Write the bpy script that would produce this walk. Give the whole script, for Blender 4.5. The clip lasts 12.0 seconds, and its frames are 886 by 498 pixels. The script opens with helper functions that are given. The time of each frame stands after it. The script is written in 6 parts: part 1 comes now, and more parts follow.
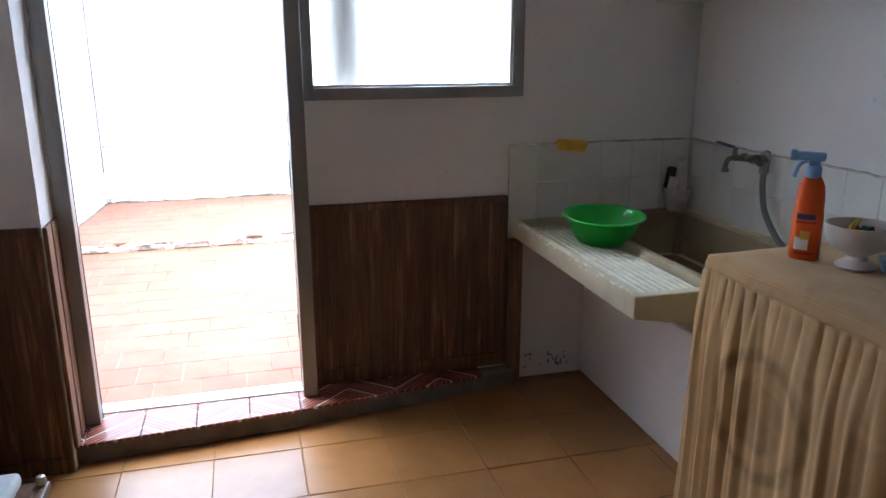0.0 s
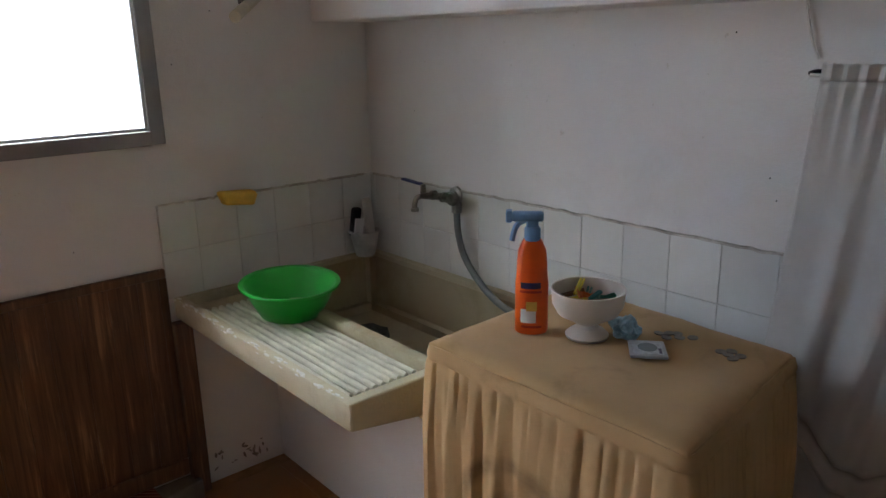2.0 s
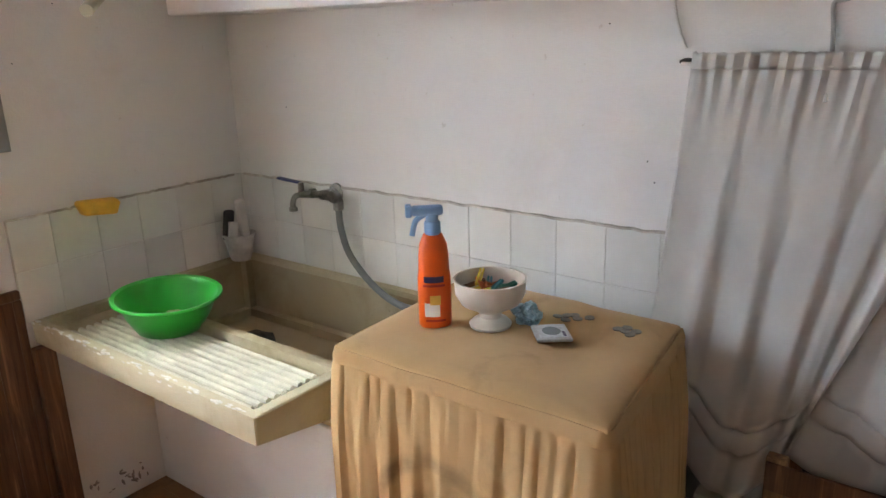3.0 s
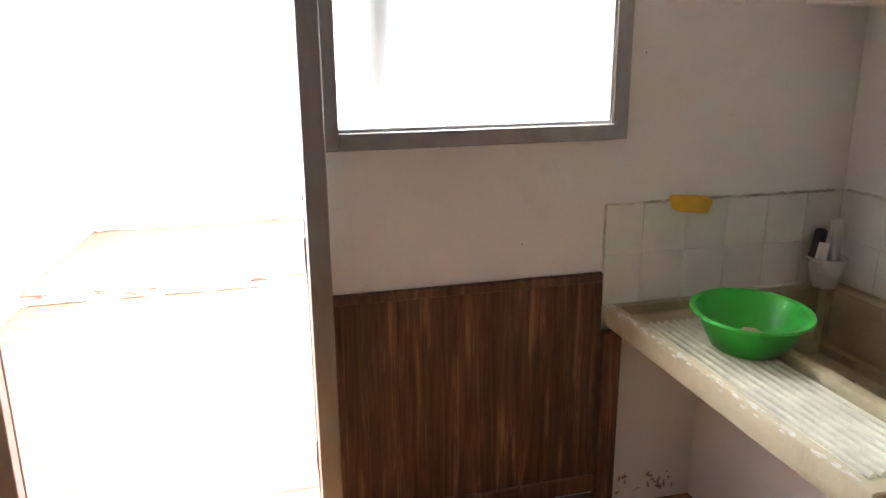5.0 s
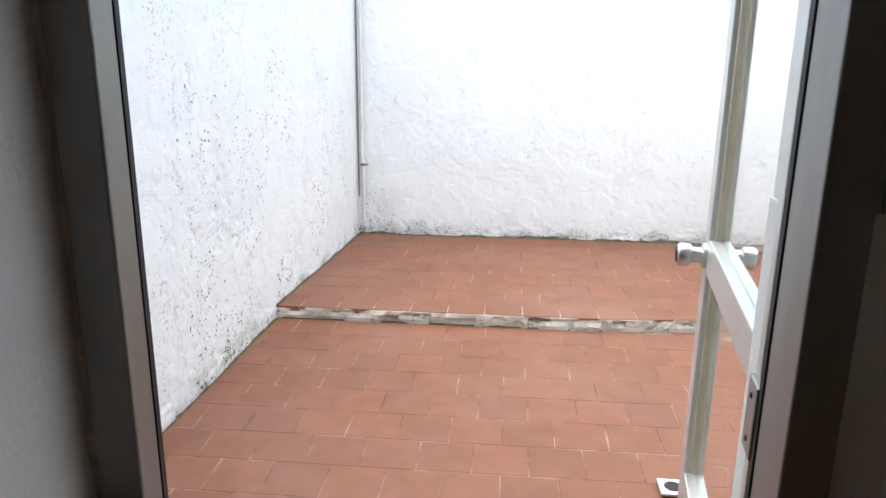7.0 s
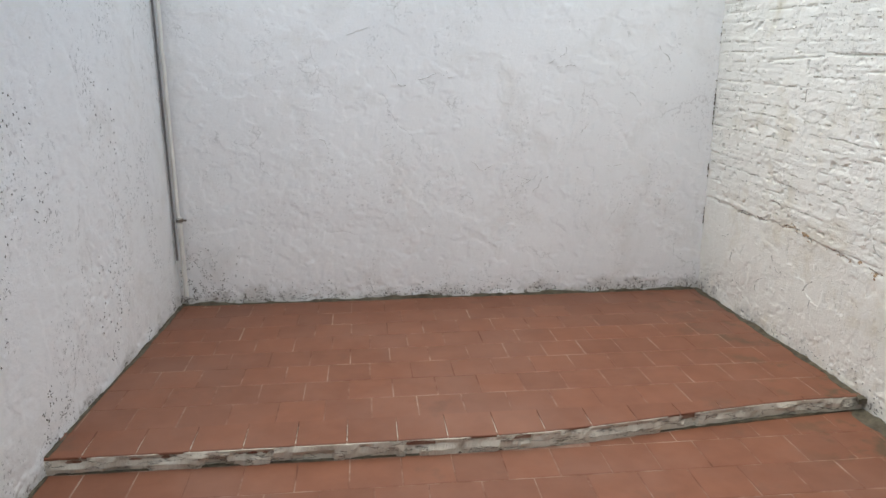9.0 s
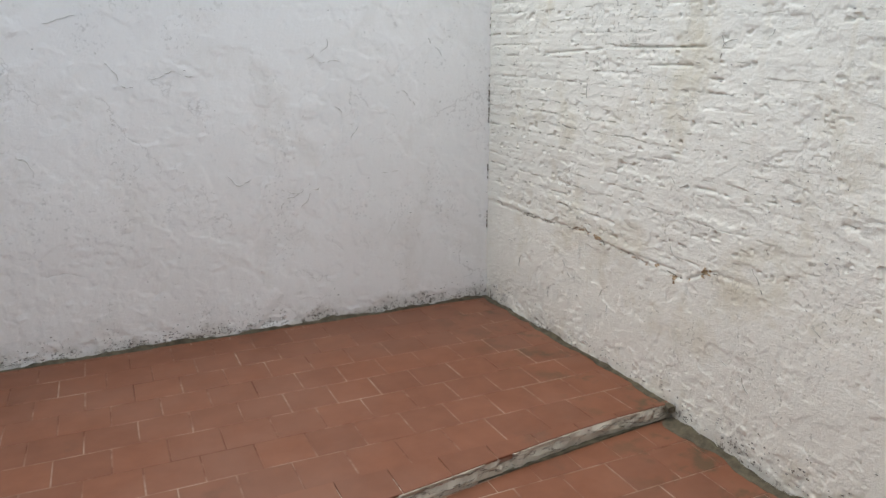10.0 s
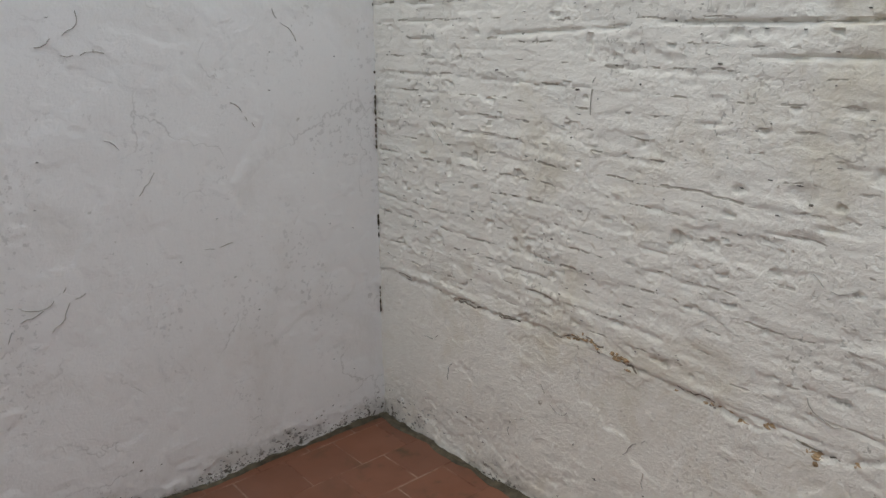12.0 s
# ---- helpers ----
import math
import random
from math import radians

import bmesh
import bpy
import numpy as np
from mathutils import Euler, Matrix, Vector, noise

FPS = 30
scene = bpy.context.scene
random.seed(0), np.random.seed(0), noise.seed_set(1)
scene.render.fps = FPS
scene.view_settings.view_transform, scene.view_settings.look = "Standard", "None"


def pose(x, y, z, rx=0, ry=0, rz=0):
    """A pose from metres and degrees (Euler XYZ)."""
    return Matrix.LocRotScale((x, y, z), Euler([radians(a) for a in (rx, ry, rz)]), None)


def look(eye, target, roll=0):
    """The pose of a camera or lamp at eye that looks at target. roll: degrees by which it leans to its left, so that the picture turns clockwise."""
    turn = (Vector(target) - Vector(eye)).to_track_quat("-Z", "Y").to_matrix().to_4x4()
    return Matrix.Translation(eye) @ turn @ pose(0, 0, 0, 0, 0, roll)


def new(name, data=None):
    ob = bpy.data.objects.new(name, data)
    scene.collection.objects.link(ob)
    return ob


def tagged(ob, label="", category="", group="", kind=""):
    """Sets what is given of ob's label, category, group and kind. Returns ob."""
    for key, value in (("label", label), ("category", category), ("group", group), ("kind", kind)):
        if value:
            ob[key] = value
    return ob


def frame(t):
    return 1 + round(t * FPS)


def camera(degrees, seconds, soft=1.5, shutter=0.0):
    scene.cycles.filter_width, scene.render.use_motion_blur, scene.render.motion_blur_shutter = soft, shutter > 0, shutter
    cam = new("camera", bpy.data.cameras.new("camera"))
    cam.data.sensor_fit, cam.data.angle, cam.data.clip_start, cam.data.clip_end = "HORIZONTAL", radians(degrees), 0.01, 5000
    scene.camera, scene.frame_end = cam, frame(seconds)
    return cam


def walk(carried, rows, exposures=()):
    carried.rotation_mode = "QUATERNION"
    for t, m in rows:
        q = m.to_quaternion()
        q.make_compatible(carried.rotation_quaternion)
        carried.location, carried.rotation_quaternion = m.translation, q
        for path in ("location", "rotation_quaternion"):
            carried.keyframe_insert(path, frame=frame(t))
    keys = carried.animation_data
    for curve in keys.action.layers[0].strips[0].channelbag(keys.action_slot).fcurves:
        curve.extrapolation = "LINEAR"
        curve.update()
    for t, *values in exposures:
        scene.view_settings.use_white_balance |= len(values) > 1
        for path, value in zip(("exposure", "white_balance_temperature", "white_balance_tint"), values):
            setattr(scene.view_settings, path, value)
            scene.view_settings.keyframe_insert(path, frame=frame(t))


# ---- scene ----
cam = camera(61.7, 12.0)
PATH = [
    (0, (1.028, -2.832, 1.414), (1.525, -0.968, 0.887), -0.1),
    (0.5, (1.026, -2.63, 1.523), (1.641, -0.805, 0.982), -0.3),
    (1, (1.126, -2.474, 1.512), (1.853, -0.688, 0.978), -0.6),
    (1.5, (1.187, -2.377, 1.524), (2.145, -0.707, 0.983), -0.9),
    (2, (1.249, -2.333, 1.516), (2.503, -0.872, 0.974), -1.2),
    (2.5, (1.252, -2.283, 1.51), (2.735, -1.063, 0.95), -1.4),
    (2.7, (1.23, -2.274, 1.523), (2.758, -1.118, 0.951), -1.7),
    (4.5, (1.122, -1.971, 1.499), (2.061, -0.292, 0.952), -1.2),
    (5, (1.065, -1.944, 1.491), (1.546, -0.078, 0.955), -0.5),
    (5.5, (1.046, -1.887, 1.485), (1.187, 0.036, 0.953), -0.1),
    (6, (0.989, -1.679, 1.469), (0.886, 0.247, 0.941), 0.2),
    (6.5, (0.89, -1.327, 1.442), (0.734, 0.596, 0.912), 0.6),
    (7, (0.871, -0.879, 1.401), (0.7, 1.041, 0.868), 0.6),
    (7.2, (0.922, -0.744, 1.386), (0.728, 1.176, 0.861), -0.3),
    (8.8, (0.879, 0.07, 1.529), (0.992, 1.994, 0.996), 0.1),
    (9, (0.859, 0.174, 1.528), (1.067, 2.09, 0.994), 0.1),
    (9.5, (0.866, 0.42, 1.562), (1.356, 2.278, 1.008), -0.1),
    (10, (0.964, 0.748, 1.51), (1.766, 2.498, 0.967), 0.1),
    (10.5, (1.138, 1.115, 1.526), (2.191, 2.721, 0.97), -0.2),
    (11, (1.35, 1.484, 1.502), (2.578, 2.961, 0.944), -0.3),
    (11.5, (1.483, 1.952, 1.485), (2.753, 3.386, 0.912), -0.1),
    (12, (1.475, 2.398, 1.488), (2.714, 3.852, 0.897), -0.0),
]
EXPOSURES = [(t, stops, kelvin, tint) for t, stops, kelvin, tint in (
    (0, 3.7, 5900, 5), (0.5, 3.55, 6050, 5), (1.0, 3.4, 6200, 4), (1.5, 3.35, 6350, 4), (2.0, 3.78, 6450, 4), (2.5, 4.36, 6750, 4),
    (2.7, 4.6, 6850, 4), (4.3, 5.25, 7200, 9), (4.5, 5.25, 7200, 9), (5.0, 4.75, 7150, 8), (5.5, 3.55, 6500, 4), (6.0, 2.75, 6350, 2),
    (6.5, 2.1, 6450, 0), (7.0, 1.8, 6600, 0), (7.2, 1.7, 6650, 0), (8.8, 0.80, 7000, 2.5), (9.5, 0.65, 7050, 3), (10.5, 0.41, 7100, 3.5), (11.25, 0.17, 7150, 4), (12, 0.02, 7200, 4.5))]
walk(cam, [(t, look(eye, target, roll)) for t, eye, target, roll in PATH], EXPOSURES)

# ---- light: an overcast sky over the open courtyard ----
world = bpy.data.worlds.new("sky")
scene.world = world
world.use_nodes = True
wn = world.node_tree.nodes
sky = wn.new("ShaderNodeTexSky")
sky.sky_type, sky.sun_disc = "NISHITA", False
sky.sun_elevation, sky.sun_rotation = radians(76), radians(305)
sky.air_density, sky.dust_density, sky.ozone_density = 1.0, 2.0, 1.0
wn["Background"].inputs["Strength"].default_value = 0.15
world.node_tree.links.new(sky.outputs[0], wn["Background"].inputs["Color"])
sun = new("sun", bpy.data.lights.new("sun", "SUN"))
sun.data.energy, sun.data.angle, sun.data.color = 1.7, radians(130), (1.0, 0.99, 0.97)
sun.matrix_world = look((0.2, 1.5, 6), (1.4, 2.4, 0))


# ---- materials ----
def nodes_of(name, rough=0.6, metal=0.0, spec=0.5):
    m = bpy.data.materials.new(name)
    m.use_nodes = True
    t = m.node_tree
    b = t.nodes["Principled BSDF"]
    b.inputs["Roughness"].default_value, b.inputs["Metallic"].default_value = rough, metal
    b.inputs["Specular IOR Level"].default_value = spec
    return m, t, b


def nd(t, kind, **inputs):
    n = t.nodes.new(kind)
    for k, v in inputs.items():
        n.inputs[k.replace("_", " ")].default_value = v
    return n


def noise_of(t, scale, detail=4.0, rough=0.55, stretch=None, where="Object", dist=0.0):
    co = t.nodes.new("ShaderNodeTexCoord")
    n = nd(t, "ShaderNodeTexNoise", Scale=scale, Detail=detail, Roughness=rough, Distortion=dist)
    if where == "World":
        co, where = t.nodes.new("ShaderNodeNewGeometry"), "Position"
    if stretch:
        mp = nd(t, "ShaderNodeMapping", Scale=stretch)
        t.links.new(co.outputs[where], mp.inputs["Vector"])
        t.links.new(mp.outputs[0], n.inputs["Vector"])
    else:
        t.links.new(co.outputs[where], n.inputs["Vector"])
    return n.outputs["Fac"]


def ramp(t, fac, stops):
    r = t.nodes.new("ShaderNodeValToRGB")
    el = r.color_ramp.elements
    while len(el) < len(stops):
        el.new(0.5)
    for e, (p, c) in zip(el, stops):
        e.position, e.color = p, (*c, 1)
    t.links.new(fac, r.inputs[0])
    return r.outputs[0]


def mixed(t, fac, a, b, mode="MIX"):
    m = t.nodes.new("ShaderNodeMix")
    m.data_type, m.blend_type = "RGBA", mode
    for sock, v in ((m.inputs[0], fac), (m.inputs[6], a), (m.inputs[7], b)):
        if isinstance(v, (int, float)):
            sock.default_value = v
        elif isinstance(v, tuple):
            sock.default_value = (*v, 1)
        else:
            t.links.new(v, sock)
    return m.outputs[2]


def bumped(t, b, fac, strength, dist=0.005):
    n = nd(t, "ShaderNodeBump", Strength=strength, Distance=dist)
    t.links.new(fac, n.inputs["Height"])
    t.links.new(n.outputs[0], b.inputs["Normal"])


def per_piece(t, col, lo=0.85, hi=1.12):
    o = t.nodes.new("ShaderNodeObjectInfo")
    r = ramp(t, o.outputs["Random"], [(0, (lo, lo, lo)), (0.5, (1, 1, 1)), (1, (hi, hi * 0.98, hi * 0.95))])
    return mixed(t, 1.0, col, r, "MULTIPLY")


def plain(name, c, rough=0.5, metal=0.0, vary=0.12, scale=18, bump=0.15, coat=0.0, stretch=None):
    m, t, b = nodes_of(name, rough, metal)
    f = noise_of(t, scale, 5, 0.6, stretch)
    lo, hi = tuple(v * (1 - vary) for v in c), tuple(min(1, v * (1 + vary)) for v in c)
    t.links.new(ramp(t, f, [(0.3, lo), (0.7, hi)]), b.inputs["Base Color"])
    if bump:
        bumped(t, b, noise_of(t, scale * 5, 4, 0.6, stretch), bump, 0.003)
    b.inputs["Coat Weight"].default_value = coat
    return m


def plaster_material(name, c, stain, dark, stain_at=0.62, bump=0.4, pits=0.0, dashes=False):
    m, t, b = nodes_of(name, 0.85, 0, 0.25)
    base = ramp(t, noise_of(t, 1.3, 6, 0.6), [(0.25, tuple(v * 0.93 for v in c)), (0.7, c)])
    f1 = ramp(t, noise_of(t, 2.6, 8, 0.68, dist=0.4), [(stain_at - 0.06, (0, 0, 0)), (stain_at + 0.14, (1, 1, 1))])
    col = mixed(t, f1, base, stain)
    f2 = ramp(t, noise_of(t, 30, 3, 0.6), [(0.70, (0, 0, 0)), (0.76, (1, 1, 1))])
    col = mixed(t, f2, col, dark)
    if pits:
        # shade inside the pits is put into their colour
        f3 = ramp(t, noise_of(t, 4.2, 4, 0.6, (1, 1, 0.5)), [(0.50, (0, 0, 0)), (0.60, (1, 1, 1))])
        f4 = ramp(t, noise_of(t, 58, 3, 0.62, dist=0.3), [(0.600, (0, 0, 0)), (0.618, (1, 1, 1))])
        both = mixed(t, 1.0, f3, f4, "MULTIPLY")
        k = mixed(t, 1.0, both, (pits, pits, pits), "MULTIPLY")
        col = mixed(t, k, col, tuple(v * 0.38 for v in dark))
    t.links.new(col, b.inputs["Base Color"])
    if pits:
        geo = t.nodes.new("ShaderNodeNewGeometry")
        sep = t.nodes.new("ShaderNodeSeparateXYZ")
        t.links.new(geo.outputs["Position"], sep.inputs[0])
        tide = t.nodes.new("ShaderNodeMath")
        tide.operation = "MULTIPLY_ADD"
        tide.inputs[1].default_value = -1.9
        t.links.new(sep.outputs["Z"], tide.inputs[0])
        t.links.new(noise_of(t, 3.0, 7, 0.66), tide.inputs[2])
        damp = ramp(t, tide.outputs[0], [(0.36, (0, 0, 0)), (0.44, (0.45, 0.45, 0.45)), (0.60, (0.65, 0.65, 0.65))])
        col = mixed(t, damp, col, (0.52, 0.505, 0.47))
        grit = mixed(t, 1.0, ramp(t, tide.outputs[0], [(0.40, (0, 0, 0)), (0.50, (1, 1, 1))]), ramp(t, noise_of(t, 38, 4, 0.7), [(0.55, (0, 0, 0)), (0.59, (1, 1, 1))]), "MULTIPLY")
        col = mixed(t, grit, col, (0.15, 0.14, 0.12))
    co = t.nodes.new("ShaderNodeTexCoord")
    wob = nd(t, "ShaderNodeTexNoise", Scale=4.0, Detail=5.0, Roughness=0.6)
    t.links.new(co.outputs["Object"], wob.inputs["Vector"])
    put = t.nodes.new("ShaderNodeVectorMath")
    put.operation = "MULTIPLY_ADD"
    put.inputs[1].default_value = (0.35, 0.35, 0.35)
    t.links.new(wob.outputs["Color"], put.inputs[0])
    t.links.new(co.outputs["Object"], put.inputs[2])
    vor = nd(t, "ShaderNodeTexVoronoi", Scale=2.3)
    vor.feature = "DISTANCE_TO_EDGE"
    t.links.new(put.outputs[0], vor.inputs["Vector"])
    line = ramp(t, vor.outputs["Distance"], [(0.0, (1, 1, 1)), (0.010, (0, 0, 0))])
    some = ramp(t, noise_of(t, 2.2, 3, 0.6), [(0.53, (0, 0, 0)), (0.60, (1, 1, 1))])
    crack = mixed(t, 1.0, line, some, "MULTIPLY")
    k2 = mixed(t, 1.0, crack, (0.22, 0.22, 0.22) if dashes else (0.45, 0.45, 0.45) if pits else (0.0, 0.0, 0.0), "MULTIPLY")
    col = mixed(t, k2, col, tuple(v * 0.7 for v in dark))
    t.links.new(col, b.inputs["Base Color"])
    h = mixed(t, 0.55, noise_of(t, 11, 9, 0.72), noise_of(t, 110, 5, 0.65))
    if pits:
        scabs = ramp(t, noise_of(t, 24, 6, 0.68, (1, 1, 1.7)), [(0.50, (0, 0, 0)), (0.53, (0.6, 0.6, 0.6)), (0.60, (0.65, 0.65, 0.65)), (0.62, (1, 1, 1))])
        h = mixed(t, 0.12 if dashes else 0.06, h, scabs)
        h = mixed(t, both, h, (0.0, 0.0, 0.0))
        h = mixed(t, k2, h, (0.0, 0.0, 0.0))
    if dashes:
        # short level crevices between the old courses, both cut and coloured dark
        sway = t.nodes.new("ShaderNodeMath")
        sway.operation = "MULTIPLY_ADD"
        sway.inputs[1].default_value = 0.9
        t.links.new(noise_of(t, 4.5, 6, 0.62, (1, 1, 2.2)), sway.inputs[0])
        lift = t.nodes.new("ShaderNodeMath")
        lift.operation = "MULTIPLY_ADD"
        lift.inputs[1].default_value = 18.5
        t.links.new(sep.outputs["Z"], lift.inputs[0])
        t.links.new(lift.outputs[0], sway.inputs[2])
        turns = t.nodes.new("ShaderNodeMath")
        turns.operation = "FRACT"
        t.links.new(sway.outputs[0], turns.inputs[0])
        course = turns.outputs[0]
        lines = ramp(t, course, [(0.0, (0, 0, 0)), (0.44, (0, 0, 0)), (0.47, (1, 1, 1)), (0.53, (1, 1, 1)), (0.57, (0, 0, 0))])
        where = ramp(t, noise_of(t, 1.0, 5, 0.62, (17, 17, 28)), [(0.545, (0, 0, 0)), (0.575, (1, 1, 1))])
        over = ramp(t, sep.outputs["Z"], [(0.60, (0, 0, 0)), (0.70, (1, 1, 1))])
        reach = t.nodes.new("ShaderNodeMath")
        reach.operation = "MULTIPLY"
        reach.inputs[1].default_value = 0.2
        t.links.new(sep.outputs["Y"], reach.inputs[0])
        over = mixed(t, 1.0, over, ramp(t, reach.outputs[0], [(0.46, (0.3, 0.3, 0.3)), (0.70, (1, 1, 1))]), "MULTIPLY")
        cut = mixed(t, 1.0, mixed(t, 1.0, lines, where, "MULTIPLY"), over, "MULTIPLY")
        h = mixed(t, cut, h, (0.0, 0.0, 0.0))
        shelf = ramp(t, course, [(0.0, (0.35, 0.35, 0.35)), (0.45, (0.0, 0.0, 0.0)), (0.55, (1, 1, 1)), (1.0, (0.35, 0.35, 0.35))])
        h = mixed(t, mixed(t, 1.0, over, (0.03, 0.03, 0.03), "MULTIPLY"), h, shelf)
        # rusty water streaks below old fixings
        for at, wide, dense in ((2.29, 0.014, 0.55), (2.615, 0.018, 0.3)):
            off = t.nodes.new("ShaderNodeMath")
            off.operation = "ADD"
            off.inputs[1].default_value = -at
            t.links.new(sep.outputs["Y"], off.inputs[0])
            mag = t.nodes.new("ShaderNodeMath")
            mag.operation = "ABSOLUTE"
            t.links.new(off.outputs[0], mag.inputs[0])
            streak = ramp(t, mag.outputs[0], [(0.0, (dense, dense, dense)), (wide * 0.5, (dense * 0.7, dense * 0.7, dense * 0.7)), (wide, (0, 0, 0))])
            band = ramp(t, noise_of(t, 2.1, 5, 0.6, (1, 6, 1)), [(0.42, (0, 0, 0)), (0.62, (1, 1, 1))])
            col = mixed(t, mixed(t, 1.0, mixed(t, 1.0, streak, band, "MULTIPLY"), over, "MULTIPLY"), col, (0.58, 0.50, 0.33))
        # recess shadow of the crevices, painted into the colour
        tone = mixed(t, 1.0, cut, (0.66, 0.66, 0.66), "MULTIPLY")
        col = mixed(t, tone, col, (0.27, 0.235, 0.185))
        t.links.new(col, b.inputs["Base Color"])
    coat = noise_of(t, 3.4, 5, 0.55, dist=0.25)
    plates = ramp(t, coat, [(0.57, (0, 0, 0)), (0.575, (0.6, 0.6, 0.6)), (0.66, (0.6, 0.6, 0.6)), (0.665, (1, 1, 1))])
    h = mixed(t, 0.20 if pits else 0.06, h, plates)
    if pits:
        # shadow lines at the flake edges, painted into the colour
        rim = ramp(t, coat, [(0.566, (0, 0, 0)), (0.570, (1, 1, 1)), (0.574, (1, 1, 1)), (0.577, (0, 0, 0)), (0.659, (0, 0, 0)), (0.663, (1, 1, 1)), (0.668, (0, 0, 0))])
        frayed = ramp(t, noise_of(t, 3.6, 5, 0.65), [(0.55, (0, 0, 0)), (0.62, (0.4, 0.4, 0.4))])
        col = mixed(t, mixed(t, 1.0, rim, frayed, "MULTIPLY"), col, tuple(v * 0.62 for v in dark))
        t.links.new(col, b.inputs["Base Color"])
    bumped(t, b, h, bump, 0.014)
    return m


ROOM_WHITE = plaster_material("room plaster", (0.83, 0.81, 0.785), (0.76, 0.73, 0.69), (0.70, 0.665, 0.62), 0.62, 0.30)
YARD_WHITE = plaster_material("yard limewash", (0.85, 0.85, 0.85), (0.75, 0.74, 0.725), (0.56, 0.55, 0.53), 0.56, 0.36, 0.25)
YARD_LEFT = plaster_material("yard flaking limewash", (0.84, 0.84, 0.835), (0.74, 0.73, 0.71), (0.40, 0.39, 0.37), 0.58, 0.44, 0.5)
YARD_BRICK = plaster_material("yard painted masonry", (0.88, 0.87, 0.81), (0.70, 0.655, 0.54), (0.46, 0.42, 0.35), 0.57, 0.70, 0.35, True)
CEILING = plain("ceiling paint", (0.75, 0.74, 0.72), 0.9, 0, 0.05, 3)


def terracotta():
    m, t, b = nodes_of("terracotta tile", 0.62, 0, 0.35)
    c = ramp(t, noise_of(t, 7, 6, 0.62, where="World"), [(0.25, (0.168, 0.064, 0.035)), (0.75, (0.216, 0.088, 0.051))])
    geo = t.nodes.new("ShaderNodeNewGeometry")
    n2 = nd(t, "ShaderNodeTexNoise", Scale=1.1, Detail=5.0, Roughness=0.6)
    t.links.new(geo.outputs["Position"], n2.inputs["Vector"])
    c = mixed(t, ramp(t, n2.outputs["Fac"], [(0.45, (0, 0, 0)), (0.72, (0.48, 0.48, 0.48))]), c, (0.230, 0.128, 0.095))
    c = mixed(t, ramp(t, noise_of(t, 2.4, 6, 0.68, where="World"), [(0.60, (0, 0, 0)), (0.72, (0.55, 0.55, 0.55))]), c, (0.11, 0.062, 0.042))
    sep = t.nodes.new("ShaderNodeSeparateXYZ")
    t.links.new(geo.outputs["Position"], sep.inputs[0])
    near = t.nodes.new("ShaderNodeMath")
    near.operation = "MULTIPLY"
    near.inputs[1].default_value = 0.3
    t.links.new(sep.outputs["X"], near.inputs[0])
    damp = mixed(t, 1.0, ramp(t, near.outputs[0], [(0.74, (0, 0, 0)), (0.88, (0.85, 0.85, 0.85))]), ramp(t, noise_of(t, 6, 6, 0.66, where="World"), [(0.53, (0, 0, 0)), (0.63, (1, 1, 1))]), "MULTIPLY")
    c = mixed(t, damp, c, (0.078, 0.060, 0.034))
    t.links.new(per_piece(t, c, 0.93, 1.07), b.inputs["Base Color"])
    bumped(t, b, noise_of(t, 60, 5, 0.6, where="World"), 0.2, 0.003)
    return m


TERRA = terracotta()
def mortar():
    m, t, b = nodes_of("patchy pale mortar", 0.9, 0, 0.2)
    c = ramp(t, noise_of(t, 3.5, 6, 0.7), [(0.36, (0.13, 0.058, 0.039)), (0.46, (0.20, 0.095, 0.065)), (0.76, (0.46, 0.36, 0.29))])
    t.links.new(c, b.inputs["Base Color"])
    bumped(t, b, noise_of(t, 80, 4), 0.4, 0.003)
    return m


GROUT = mortar()
ROOM_GROUT = plain("ochre room grout", (0.30, 0.165, 0.068), 0.8, 0, 0.3, 12, 0.3)
GRIT = plain("damp grey cement", (0.30, 0.275, 0.24), 0.9, 0, 0.55, 9, 0.8)
MOSS = plain("damp moss and dirt", (0.100, 0.086, 0.060), 0.95, 0, 0.5, 25, 0.9)


def floor_tile_material():
    m, t, b = nodes_of("ochre glazed floor tile", 0.22, 0, 0.5)
    c = ramp(t, noise_of(t, 4, 7, 0.65, where="World"), [(0.28, (0.25, 0.112, 0.034)), (0.72, (0.37, 0.185, 0.064))])
    t.links.new(per_piece(t, c, 0.9, 1.1), b.inputs["Base Color"])
    r = ramp(t, noise_of(t, 3, 6, 0.6, where="World"), [(0.3, (0.30, 0.30, 0.30)), (0.75, (0.36, 0.36, 0.36))])
    t.links.new(r, b.inputs["Roughness"])
    bumped(t, b, noise_of(t, 25, 3, 0.5, where="World"), 0.06, 0.003)
    return m


FLOOR_TILE = floor_tile_material()


